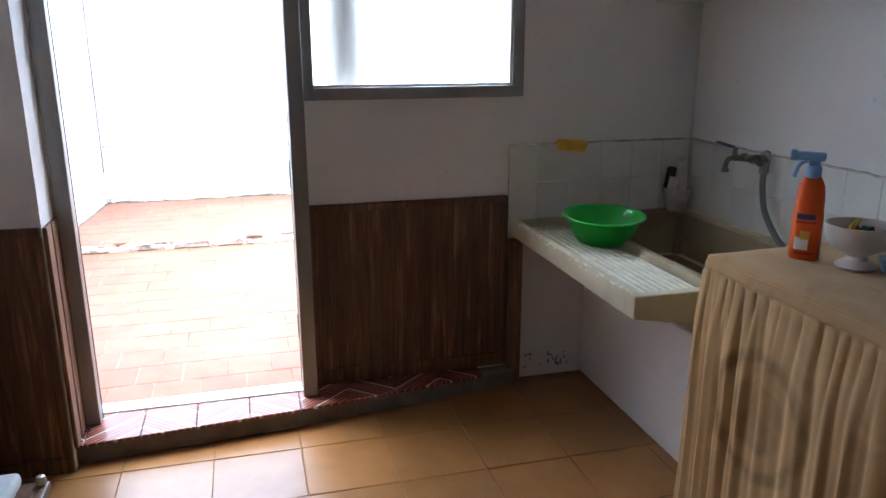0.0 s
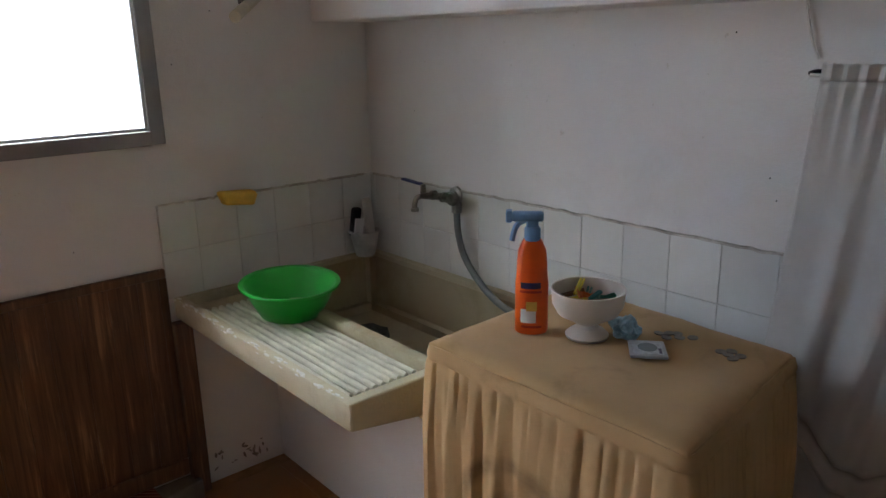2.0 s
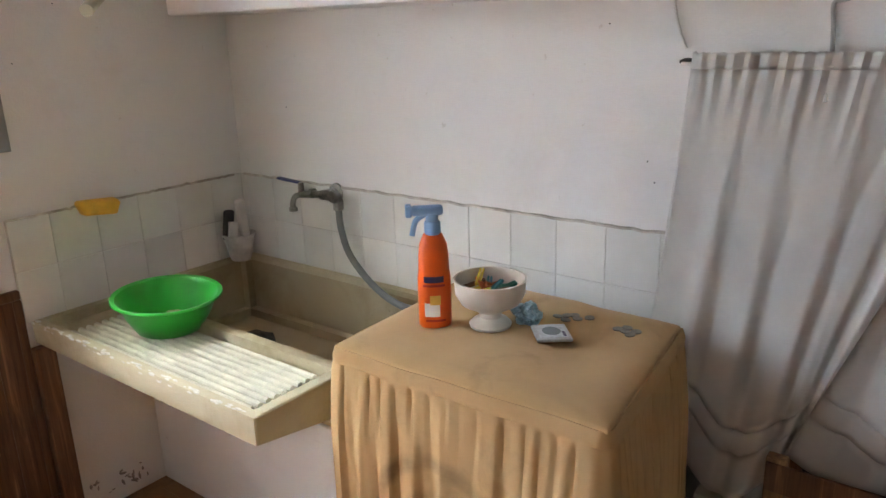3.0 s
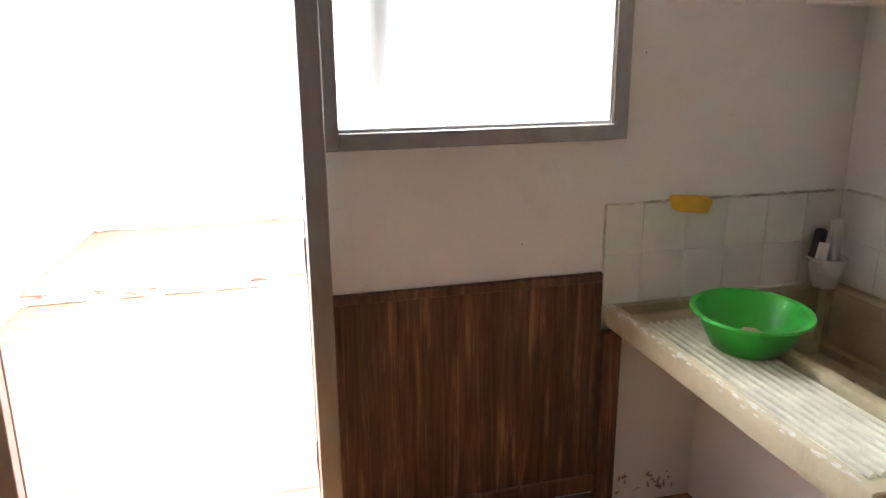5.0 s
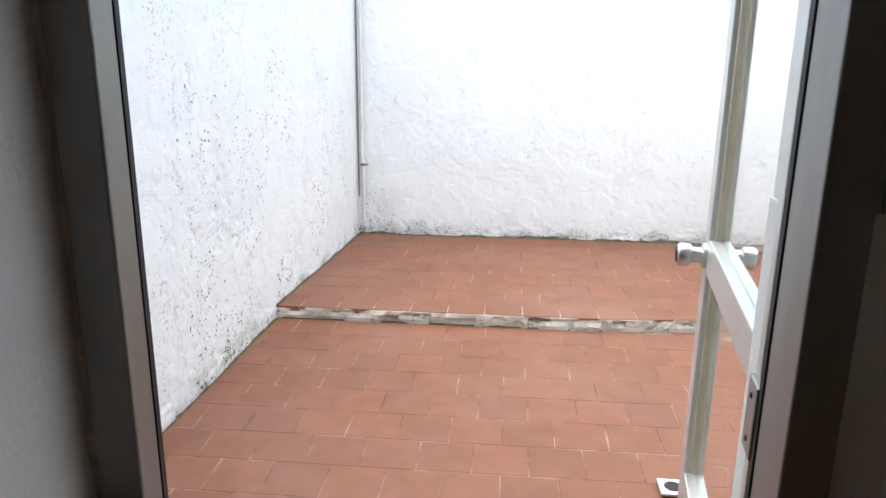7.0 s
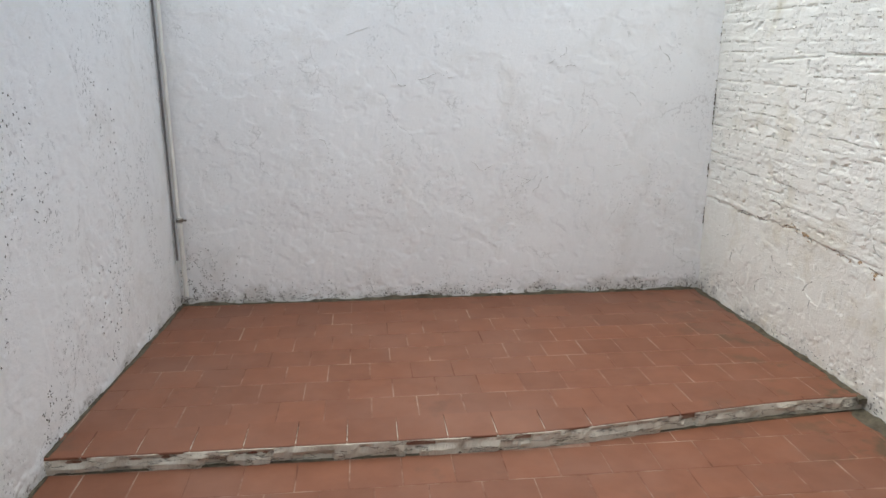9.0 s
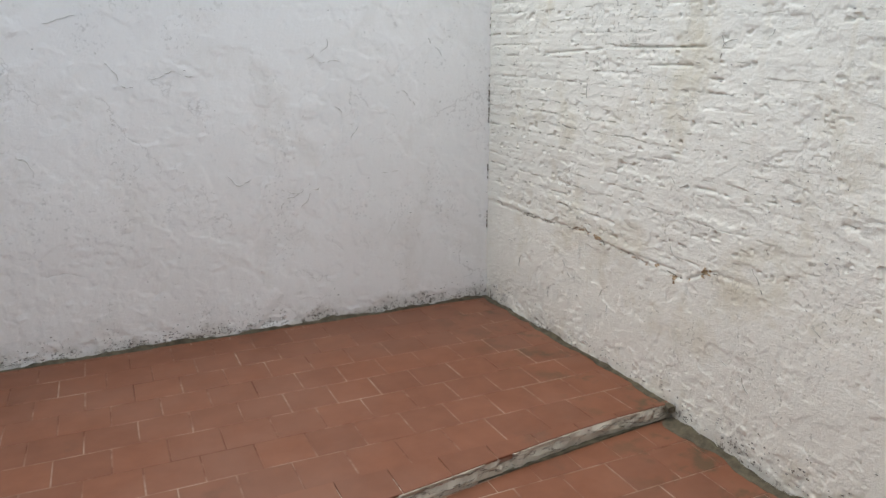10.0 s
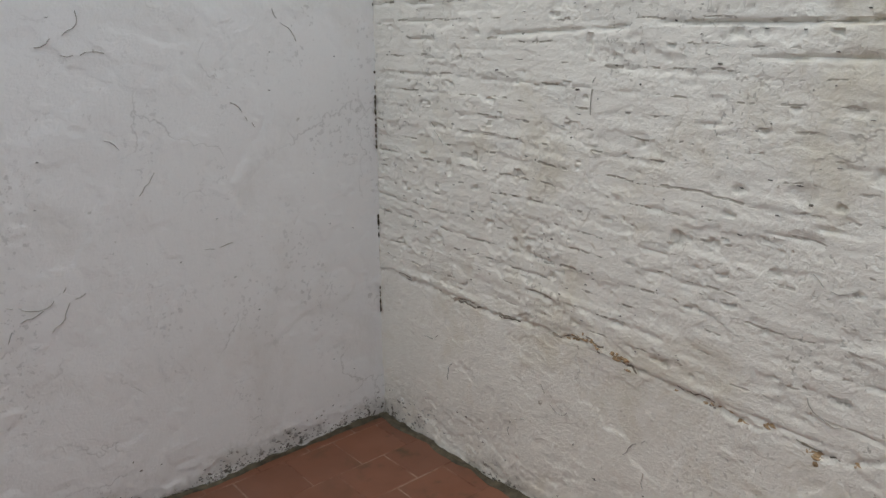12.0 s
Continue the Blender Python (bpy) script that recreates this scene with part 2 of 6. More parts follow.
def wood(name, dark, light, rough=0.42, along=(14, 14, 0.9)):
    m, t, b = nodes_of(name, rough, 0, 0.4)
    grain = noise_of(t, 3.0, 8, 0.68, along, dist=0.6)
    streak = noise_of(t, 1.6, 6, 0.7, tuple(v * 3.2 if v > 2 else v * 2.0 for v in along), dist=0.5)
    c = ramp(t, grain, [(0.34, dark), (0.56, tuple((p + q) / 2 for p, q in zip(dark, light))), (0.68, light)])
    flame = noise_of(t, 2.0, 5, 0.6, tuple(v * 1.5 if v > 2 else v * 1.6 for v in along), dist=0.8)
    c = mixed(t, ramp(t, flame, [(0.57, (0, 0, 0)), (0.66, (0.7, 0.7, 0.7))]), c, tuple(v * 1.35 for v in light))
    c = mixed(t, ramp(t, streak, [(0.47, (0, 0, 0)), (0.66, (0.75, 0.75, 0.75))]), c, tuple(v * 0.55 for v in dark))
    t.links.new(per_piece(t, c, 0.93, 1.07), b.inputs["Base Color"])
    bumped(t, b, grain, 0.25, 0.003)
    return m


PANEL_WOOD = wood("dark wood laminate", (0.078, 0.035, 0.019), (0.25, 0.130, 0.070))
TRIM_WOOD = wood("brown trim wood", (0.09, 0.042, 0.021), (0.22, 0.115, 0.06))
PALE_WOOD = wood("worn pale wood", (0.20, 0.11, 0.05), (0.36, 0.22, 0.11), 0.6)


def aluminium():
    m, t, b = nodes_of("dull aluminium", 0.45, 0.6)
    c = ramp(t, noise_of(t, 6, 6, 0.65, (1, 1, 0.3)), [(0.3, (0.24, 0.232, 0.22)), (0.7, (0.36, 0.35, 0.335))])
    t.links.new(c, b.inputs["Base Color"])
    bumped(t, b, noise_of(t, 50, 4, 0.6), 0.06, 0.002)
    return m


ALU = aluminium()
RUBBER = plain("black gasket", (0.02, 0.02, 0.021), 0.6, 0, 0.2)
CHROME = plain("tarnished chrome", (0.27, 0.255, 0.23), 0.28, 1.0, 0.35, 40, 0.15)
STEEL = plain("brushed steel knob", (0.6, 0.6, 0.59), 0.3, 0.9, 0.1, 30, 0.05)
STONE = plaster_material("stained cast stone", (0.56, 0.51, 0.36), (0.40, 0.345, 0.22), (0.33, 0.27, 0.17), 0.5, 0.35)
BASIN = plaster_material("brown stained basin", (0.47, 0.40, 0.27), (0.36, 0.29, 0.18), (0.25, 0.20, 0.12), 0.5, 0.35)
WORN = plain("worn white edge", (0.66, 0.65, 0.58), 0.85, 0, 0.2, 30, 0.6)


def glazed_tile():
    m, t, b = nodes_of("white glazed tile", 0.24, 0, 0.5)
    c = ramp(t, noise_of(t, 5, 6, 0.6, where="World"), [(0.3, (0.70, 0.70, 0.665)), (0.7, (0.79, 0.79, 0.765))])
    t.links.new(per_piece(t, c, 0.93, 1.05), b.inputs["Base Color"])
    bumped(t, b, noise_of(t, 9, 3, 0.5, where="World"), 0.08, 0.004)
    return m


CERAMIC = glazed_tile()
TILE_BED = plain("dirty tile bedding", (0.60, 0.575, 0.535), 0.9, 0, 0.25, 12, 0.3)
TILE_EDGE = plain("smudged tile edge mortar", (0.54, 0.50, 0.44), 0.9, 0, 0.45, 14, 0.5)
GREEN = plain("green plastic", (0.030, 0.40, 0.050), 0.32, 0, 0.06, 5, 0.02)
ORANGE = plain("orange plastic", (0.80, 0.115, 0.010), 0.3, 0, 0.05, 6, 0.02)
SKYBLUE = plain("pale blue plastic", (0.22, 0.40, 0.66), 0.35, 0, 0.06, 8, 0.02)
NAVY = plain("navy print", (0.05, 0.035, 0.11), 0.4, 0, 0.1, 30, 0)
RED_INK = plain("red print", (0.45, 0.03, 0.02), 0.4, 0, 0.1, 30, 0)
WHITE_INK = plain("white print", (0.8, 0.8, 0.78), 0.4, 0, 0.04, 30, 0)
YELLOW = plain("yellow soap", (0.72, 0.42, 0.045), 0.55, 0, 0.15, 20, 0.3)
CREAM = plain("cream glazed ceramic", (0.64, 0.59, 0.53), 0.3, 0, 0.06, 10, 0.04)
HOSE = plain("grey ribbed hose", (0.155, 0.165, 0.16), 0.5, 0, 0.1, 30, 0.05)
PVC = plain("weathered pvc", (0.56, 0.565, 0.555), 0.5, 0, 0.22, 5, 0.1, 0, (3, 3, 0.35))
WHITE_PAINT = plain("white enamel", (0.70, 0.68, 0.63), 0.5, 0, 0.1, 8, 0.1)
BLACK = plain("black for shaded hollows", (0.02, 0.018, 0.016), 0.8, 0, 0.3, 8)
COIN = plain("dull coin metal", (0.22, 0.20, 0.165), 0.38, 0.8, 0.2, 60, 0.2)
BLUE_BAG = plain("light blue wrapper", (0.35, 0.56, 0.68), 0.4, 0, 0.25, 60, 0.5)
FOIL = plain("grey foil packet", (0.46, 0.48, 0.50), 0.32, 0.4, 0.25, 45, 0.2)
BRICK_BITS = plain("exposed ochre masonry", (0.44, 0.31, 0.18), 0.9, 0, 0.4, 40, 0.8)


def step_tile_material():
    """Dark red glaze with pale slanting lines, mirrored from tile to tile."""
    m, t, b = nodes_of("patterned red step tile", 0.22, 0, 0.5)
    geo = t.nodes.new("ShaderNodeNewGeometry")
    sep = t.nodes.new("ShaderNodeSeparateXYZ")
    t.links.new(geo.outputs["Position"], sep.inputs[0])

    def maths(op, a, second, third=0.0):
        n = t.nodes.new("ShaderNodeMath")
        n.operation = op
        for sock, v in zip(n.inputs, (a, second, third)):
            if isinstance(v, (int, float)):
                sock.default_value = v
            else:
                t.links.new(v, sock)
        return n.outputs[0]
    across = maths("PINGPONG", maths("ADD", sep.outputs["X"], -0.412 + 1.9), 0.19)
    slant = maths("MULTIPLY_ADD", sep.outputs["Y"], -1.15, across)
    fine = maths("FRACT", maths("MULTIPLY", slant, 38.0), 0.0)
    broad = maths("FRACT", maths("MULTIPLY", slant, 7.6), 0.0)
    lines = ramp(t, fine, [(0.0, (0, 0, 0)), (0.56, (0, 0, 0)), (0.62, (0.7, 0.7, 0.7)), (0.82, (0.7, 0.7, 0.7)), (0.9, (0, 0, 0))])
    where = ramp(t, broad, [(0.0, (0, 0, 0)), (0.30, (0, 0, 0)), (0.34, (1, 1, 1)), (0.92, (1, 1, 1)), (0.96, (0, 0, 0))])
    ribbon = ramp(t, broad, [(0.0, (0, 0, 0)), (0.10, (0, 0, 0)), (0.12, (1, 1, 1)), (0.20, (1, 1, 1)), (0.22, (0, 0, 0))])
    c = ramp(t, noise_of(t, 9, 5, 0.6, where="World"), [(0.35, (0.15, 0.042, 0.030)), (0.7, (0.23, 0.066, 0.042))])
    c = mixed(t, mixed(t, 1.0, lines, where, "MULTIPLY"), c, (0.44, 0.27, 0.21))
    c = mixed(t, ribbon, c, (0.56, 0.44, 0.38))
    t.links.new(c, b.inputs["Base Color"])
    bumped(t, b, fine, 0.08, 0.002)
    return m


STEP_TILE = step_tile_material()


def cloth(name, c, rough=0.9, stain=None, weave=900, trans=0.0):
    m, t, b = nodes_of(name, rough, 0, 0.15)
    col = ramp(t, noise_of(t, 6, 6, 0.65), [(0.3, tuple(v * 0.86 for v in c)), (0.7, c)])
    if stain:
        f = ramp(t, noise_of(t, 7, 6, 0.66, dist=0.5), [(0.56, (0, 0, 0)), (0.72, (0.75, 0.75, 0.75))])
        col = mixed(t, f, col, stain)
    t.links.new(col, b.inputs["Base Color"])
    bumped(t, b, mixed(t, 0.5, noise_of(t, weave, 2), noise_of(t, 40, 4)), 0.18, 0.002)
    b.inputs["Sheen Weight"].default_value = 0.15
    if trans:
        out = t.nodes["Material Output"]
        tr = t.nodes.new("ShaderNodeBsdfTranslucent")
        t.links.new(col, tr.inputs["Color"])
        mx = nd(t, "ShaderNodeMixShader", Fac=trans)
        t.links.new(b.outputs[0], mx.inputs[1])
        t.links.new(tr.outputs[0], mx.inputs[2])
        t.links.new(mx.outputs[0], out.inputs["Surface"])
    return m


TAN_CLOTH = cloth("tan cotton cloth", (0.50, 0.32, 0.145), stain=(0.34, 0.21, 0.09))
SHEER = cloth("white voile", (0.76, 0.74, 0.71), trans=0.35)
LACE = cloth("white lace", (0.74, 0.72, 0.69), trans=0.3)


def ringed_cloth():
    """The same cotton, with the round mark that the machine's door has rubbed into it."""
    m, t, b = nodes_of("tan cotton cloth with ring marks", 0.9, 0, 0.15)
    col = ramp(t, noise_of(t, 6, 6, 0.65), [(0.3, (0.43, 0.275, 0.13)), (0.7, (0.51, 0.335, 0.165))])
    co = t.nodes.new("ShaderNodeTexCoord")
    mp = nd(t, "ShaderNodeMapping", Location=(0, 1.43, -0.53), Scale=(0.0, 1, 1))
    t.links.new(co.outputs["Object"], mp.inputs["Vector"])
    ln = t.nodes.new("ShaderNodeVectorMath")
    ln.operation = "LENGTH"
    t.links.new(mp.outputs[0], ln.inputs[0])
    k = (0.9, 0.9, 0.9)
    ring = ramp(t, ln.outputs["Value"], [(0.0, (0.6, 0.6, 0.6)), (0.085, (0.6, 0.6, 0.6)), (0.10, (0, 0, 0)), (0.13, (0.05, 0.05, 0.05)),
                                         (0.145, k), (0.16, k), (0.178, (0, 0, 0))])
    wob = ramp(t, noise_of(t, 14, 4), [(0.3, (0.2, 0.2, 0.2)), (0.7, (1, 1, 1))])
    col = mixed(t, mixed(t, 1.0, ring, wob, "MULTIPLY"), col, (0.21, 0.135, 0.07))
    col = mixed(t, ramp(t, noise_of(t, 8, 6, 0.68, dist=0.4), [(0.56, (0, 0, 0)), (0.70, (0.6, 0.6, 0.6))]), col, (0.33, 0.21, 0.10))
    t.links.new(col, b.inputs["Base Color"])
    bumped(t, b, mixed(t, 0.5, noise_of(t, 900, 2), noise_of(t, 40, 4)), 0.18, 0.002)
    return m


RINGED = ringed_cloth()


def glass():
    m, t, b = nodes_of("window glass", 0.0)
    b.inputs["Transmission Weight"].default_value, b.inputs["IOR"].default_value = 1.0, 1.15
    b.inputs["Base Color"].default_value = (0.97, 0.985, 0.98, 1)
    return m


GLASS = glass()


# ---- building helpers ----
def finish(name, bm, material, smooth=False):
    me = bpy.data.meshes.new(name)
    bm.normal_update()
    bm.to_mesh(me)
    bm.free()
    me.materials.append(material)
    if smooth:
        me.polygons.foreach_set("use_smooth", [True] * len(me.polygons))
        me.set_sharp_from_angle(angle=radians(38))
    return me


def thing(name, base, label, category, group="", kind=""):
    ob = new(name)
    ob.location = base
    ob.empty_display_size = 0.05
    return tagged(ob, label, category, group, kind)


def part(name, bm, material, parent, label="", smooth=False):
    """One mesh object under a thing or a part; its coordinates are the world's."""
    ob = new(name, finish(name, bm, material, smooth))
    ob.parent = parent
    top = parent
    while top.parent:
        top = top.parent
    if parent is top:
        ob.matrix_parent_inverse = Matrix.Translation(parent.location).inverted()
    return tagged(ob, label)


def solo(name, bm, material, label, category, smooth=False, group="", kind=""):
    return tagged(new(name, finish(name, bm, material, smooth)), label, category, group, kind)


def box(x0, x1, y0, y1, z0, z1, bevel=0.0, bm=None, seg=2, turn=None):
    own = bmesh.new()
    bmesh.ops.create_cube(own, size=1)
    bmesh.ops.scale(own, vec=(abs(x1 - x0), abs(y1 - y0), abs(z1 - z0)), verts=own.verts)
    if bevel:
        bmesh.ops.bevel(own, geom=own.edges[:], offset=bevel, segments=seg, affect="EDGES", profile=0.5)
    m = Matrix.Translation(((x0 + x1) / 2, (y0 + y1) / 2, (z0 + z1) / 2))
    if turn is not None:
        m = turn @ m
    own.transform(m)
    return joined(bm, own)


def joined(bm, own):
    if bm is None:
        return own
    me = bpy.data.meshes.new("tmp")
    own.to_mesh(me)
    own.free()
    bm.from_mesh(me)
    bpy.data.meshes.remove(me)
    return bm


def prism(poly, z0, z1, bm=None, bevel=0.0):
    own = bmesh.new()
    vs = [own.verts.new((x, y, z0)) for x, y in poly]
    f = own.faces.new(vs)
    r = bmesh.ops.extrude_face_region(own, geom=[f])
    bmesh.ops.translate(own, vec=(0, 0, z1 - z0), verts=[v for v in r["geom"] if isinstance(v, bmesh.types.BMVert)])
    bmesh.ops.recalc_face_normals(own, faces=own.faces)
    if bevel:
        bmesh.ops.bevel(own, geom=own.edges[:], offset=bevel, segments=1, affect="EDGES")
    return joined(bm, own)


def revolve(profile, segs=32, at=(0, 0, 0), turn=None, bm=None):
    """A solid of revolution about z from (radius, height) pairs."""
    own = bmesh.new()
    rings = []
    for r, z in profile:
        if r < 1e-5:
            rings.append([own.verts.new((0, 0, z))])
        else:
            rings.append([own.verts.new((r * math.cos(2 * math.pi * k / segs), r * math.sin(2 * math.pi * k / segs), z)) for k in range(segs)])
    for a, b in zip(rings, rings[1:]):
        for k in range(segs):
            j = (k + 1) % segs
            if len(a) == 1 and len(b) > 1:
                own.faces.new((a[0], b[j], b[k]))
            elif len(b) == 1 and len(a) > 1:
                own.faces.new((a[k], a[j], b[0]))
            elif len(a) > 1:
                own.faces.new((a[k], a[j], b[j], b[k]))
    bmesh.ops.recalc_face_normals(own, faces=own.faces)
    own.transform(Matrix.Translation(at) @ (turn or Matrix.Identity(4)))
    return joined(bm, own)


def tube(points, r, segs=10, bm=None, ripple=0.0):
    """A round tube through points, smoothed between them."""
    ps = [Vector(p) for p in points]
    fine = []
    for i in range(len(ps) - 1):
        p0, p1, p2, p3 = ps[max(i - 1, 0)], ps[i], ps[i + 1], ps[min(i + 2, len(ps) - 1)]
        n = 10 if len(ps) > 2 else 1
        for k in range(n):
            s = k / n
            fine.append(0.5 * ((2 * p1) + (p2 - p0) * s + (2 * p0 - 5 * p1 + 4 * p2 - p3) * s * s + (3 * p1 - p0 - 3 * p2 + p3) * s**3))
    fine.append(ps[-1])
    own = bmesh.new()
    rings, side = [], None
    for i, p in enumerate(fine):
        d = (fine[min(i + 1, len(fine) - 1)] - fine[max(i - 1, 0)]).normalized()
        if side is None:
            side = d.orthogonal().normalized()
        side = (side - d * side.dot(d)).normalized()
        up = d.cross(side)
        rr = r * (1 + ripple * (i % 2))
        rings.append([own.verts.new(p + rr * (math.cos(2 * math.pi * k / segs) * side + math.sin(2 * math.pi * k / segs) * up)) for k in range(segs)])
    for a, b in zip(rings, rings[1:]):
        for k in range(segs):
            own.faces.new((a[k], a[(k + 1) % segs], b[(k + 1) % segs], b[k]))
    own.faces.new(rings[0][::-1])
    own.faces.new(rings[-1])
    return joined(bm, own)


def hash_noise(u, v, seed):
    """Smooth value noise on arrays, from 0 to 1."""
    def h(a, b):
        s = np.sin(a * 127.1 + b * 311.7 + seed * 74.7) * 43758.5453
        return s - np.floor(s)
    i, j = np.floor(u), np.floor(v)
    a, b = u - i, v - j
    a, b = a * a * (3 - 2 * a), b * b * (3 - 2 * b)
    return (h(i, j) * (1 - a) + h(i + 1, j) * a) * (1 - b) + (h(i, j + 1) * (1 - a) + h(i + 1, j + 1) * a) * b


def fbm(u, v, seed, octaves=4, gain=0.5):
    out, amp, total = 0, 1.0, 0
    for k in range(octaves):
        out = out + amp * hash_noise(u * 2**k, v * 2**k, seed + k * 7)
        total += amp
        amp *= gain
    return out / total


def rough_wall(name, a, b, z0, z1, depth, material, label, res=0.016, thick=0.25, smooth=True):
    """A wall from a to b (in plan) whose face, to the left of a-b, has the relief depth(along, height); solid behind."""
    (ax, ay), (bx, by) = a, b
    length = math.hypot(bx - ax, by - ay)
    nu, nv = max(2, int(length / res)), max(2, int((z1 - z0) / res))
    u, v = np.meshgrid(np.linspace(0, length, nu + 1), np.linspace(z0, z1, nv + 1))
    d = depth(u, v)
    dx, dy = (bx - ax) / length, (by - ay) / length
    nx, ny = -dy, dx
    front = np.stack([ax + dx * u + nx * d, ay + dy * u + ny * d, v], -1).reshape(-1, 3)
    back = np.array([(ax - nx * thick, ay - ny * thick, z0), (bx - nx * thick, by - ny * thick, z0),
                     (bx - nx * thick, by - ny * thick, z1), (ax - nx * thick, ay - ny * thick, z1)])
    idx = np.arange((nu + 1) * (nv + 1)).reshape(nv + 1, nu + 1)
    quads = np.stack([idx[:-1, :-1], idx[:-1, 1:], idx[1:, 1:], idx[1:, :-1]], -1).reshape(-1, 4).tolist()
    n = len(front)
    faces = quads + [[n + 1, n, n + 3, n + 2],
                     [n, n + 1] + idx[0, ::-1].tolist(), [n + 2, n + 3] + idx[-1].tolist(),
                     [n + 3, n] + idx[:, 0].tolist(), [n + 1, n + 2] + idx[::-1, -1].tolist()]
    me = bpy.data.meshes.new(name)
    me.from_pydata(np.concatenate([front, back]).tolist(), [], faces)
    me.materials.append(material)
    me.update()
    if smooth:
        me.polygons.foreach_set("use_smooth", [True] * len(me.polygons))
        me.set_sharp_from_angle(angle=radians(50))
    return tagged(new(name, me), label, "wall", kind="structure")


# ---- the plan ----
XR = 2.895         # tap wall of the utility room
XL = 0.10          # wall beside the door
YB = -4.6          # wall at the back of the room
TOP = 2.65         # ceiling
YARD_FAR, YARD_R, YARD_TOP = 4.53, 2.985, 2.25
STEP_Z = 0.08
YARD_Z = -0.010     # lower courtyard floor


def soft_plaster(seed, amp=0.006):
    return lambda u, v: amp * (fbm(u * 2.2, v * 2.2, seed, 5) - 0.5) * 2


# room walls; a face lies to the left of the direction in which a wall is drawn
alcove_y0, alcove_y1, alcove_z = -1.70, -3.1, 1.36
rough_wall("wall_tap_upper", (XR, -3.9), (XR, 0.0), alcove_z, TOP, soft_plaster(3, 0.004), ROOM_WHITE, "white plastered utility room wall above the curtain", 0.04)
rough_wall("wall_tap", (XR, alcove_y0), (XR, 0.0), 0, alcove_z, soft_plaster(4, 0.003), ROOM_WHITE, "white plastered wall behind the stone sink", 0.03)
rough_wall("wall_tap_end", (XR, -3.9), (XR, alcove_y1), 0, alcove_z, soft_plaster(5, 0.003), ROOM_WHITE, "white plastered wall beside the curtained alcove", 0.05)
# the alcove's deep shade is put into its black colour
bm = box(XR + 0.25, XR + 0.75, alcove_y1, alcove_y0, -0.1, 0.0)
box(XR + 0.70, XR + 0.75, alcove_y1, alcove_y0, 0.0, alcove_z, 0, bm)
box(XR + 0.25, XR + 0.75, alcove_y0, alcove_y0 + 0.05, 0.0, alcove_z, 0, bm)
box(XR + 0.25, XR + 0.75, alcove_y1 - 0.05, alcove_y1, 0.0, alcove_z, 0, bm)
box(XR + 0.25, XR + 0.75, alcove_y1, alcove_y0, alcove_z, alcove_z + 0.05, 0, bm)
solo("wall_alcove", bm, BLACK, "alcove behind the curtain coloured black for its shade", "wall", kind="structure")
rough_wall("wall_back", (XL, YB), (XR, YB), 0, TOP, soft_plaster(6), ROOM_WHITE, "white plastered wall at the back of the room", 0.08)
rough_wall("wall_back_side", (XR, YB), (XR, -3.9), 0, TOP, soft_plaster(7), ROOM_WHITE, "white plastered side wall", 0.08)
rough_wall("wall_left", (XL, -0.3), (XL, YB), 0, TOP, soft_plaster(8, 0.004), ROOM_WHITE, "white plastered room wall over dark wainscot", 0.05)
solo("ceiling", box(XL - 0.3, XR + 0.3, YB - 0.2, 0.24, TOP, TOP + 0.15), CEILING, "plain white room ceiling", "ceiling", kind="structure")

# door wall: pier, strip under the window, right pier, lintel
WIN_R, WIN_B, WIN_T = 2.112, 1.222, 2.10
rough_wall("wall_pier", (0.388, -0.30), (XL, -0.30), 0.0, TOP, soft_plaster(9, 0.005), ROOM_WHITE, "white plastered pier beside the open door", 0.02, 0.325)
rough_wall("wall_under_window", (WIN_R, 0.0), (1.195, 0.0), 0.0, WIN_B, soft_plaster(10, 0.003), ROOM_WHITE, "white plastered wall below the window", 0.03, 0.06)
rough_wall("wall_sink", (XR + 0.2, 0.0), (WIN_R, 0.0), 0.0, TOP, soft_plaster(11, 0.004), ROOM_WHITE, "white plastered wall beside the window over the sink", 0.03, 0.2)
rough_wall("wall_lintel", (WIN_R, 0.0), (0.388, 0.0), WIN_T, TOP, soft_plaster(12, 0.004), ROOM_WHITE, "white plastered lintel over door and window", 0.05, 0.2)
solo("wall_upper_storey", box(-0.8, 3.2, 0.0, 0.2, TOP, 3.1), YARD_WHITE, "whitewashed house wall above the door", "wall", kind="structure")
solo("wall_outer_corner", box(-0.8, 0.10, -0.30, 0.2, 0.0, TOP), YARD_WHITE, "whitewashed house wall beside the door", "wall", kind="structure")

# beam along the tap wall
bm = box(2.668, XR + 0.02, -4.0, 0.0, 1.585, 1.86, 0.008)
solo("beam", bm, ROOM_WHITE, "white plastered ledge beam along the tap wall", "beam", kind="structure")
# plinth wall that carries the sink
solo("sink_plinth", box(2.42, XR + 0.02, -1.095, 0.0, 0.0, 0.485, 0.006), ROOM_WHITE, "white plastered masonry plinth under the stone sink", "plinth", kind="structure")

# ground under everything and the room floor bed
solo("ground", box(-40, 40, -40, 40, -0.30, -0.10), GRIT, "bare cement ground", "ground", kind="structure")
floor = solo("floor", box(XL - 0.1, XR + 0.5, YB, 0.15, -0.12, -0.004), ROOM_GROUT, "ochre tiled room floor", "floor", kind="structure")
yard_floor = solo("yard_floor", box(-0.8, 3.2, 0.0, 3.2, -0.12, YARD_Z - 0.0016), GROUT, "terracotta tiled courtyard floor", "floor", kind="structure")

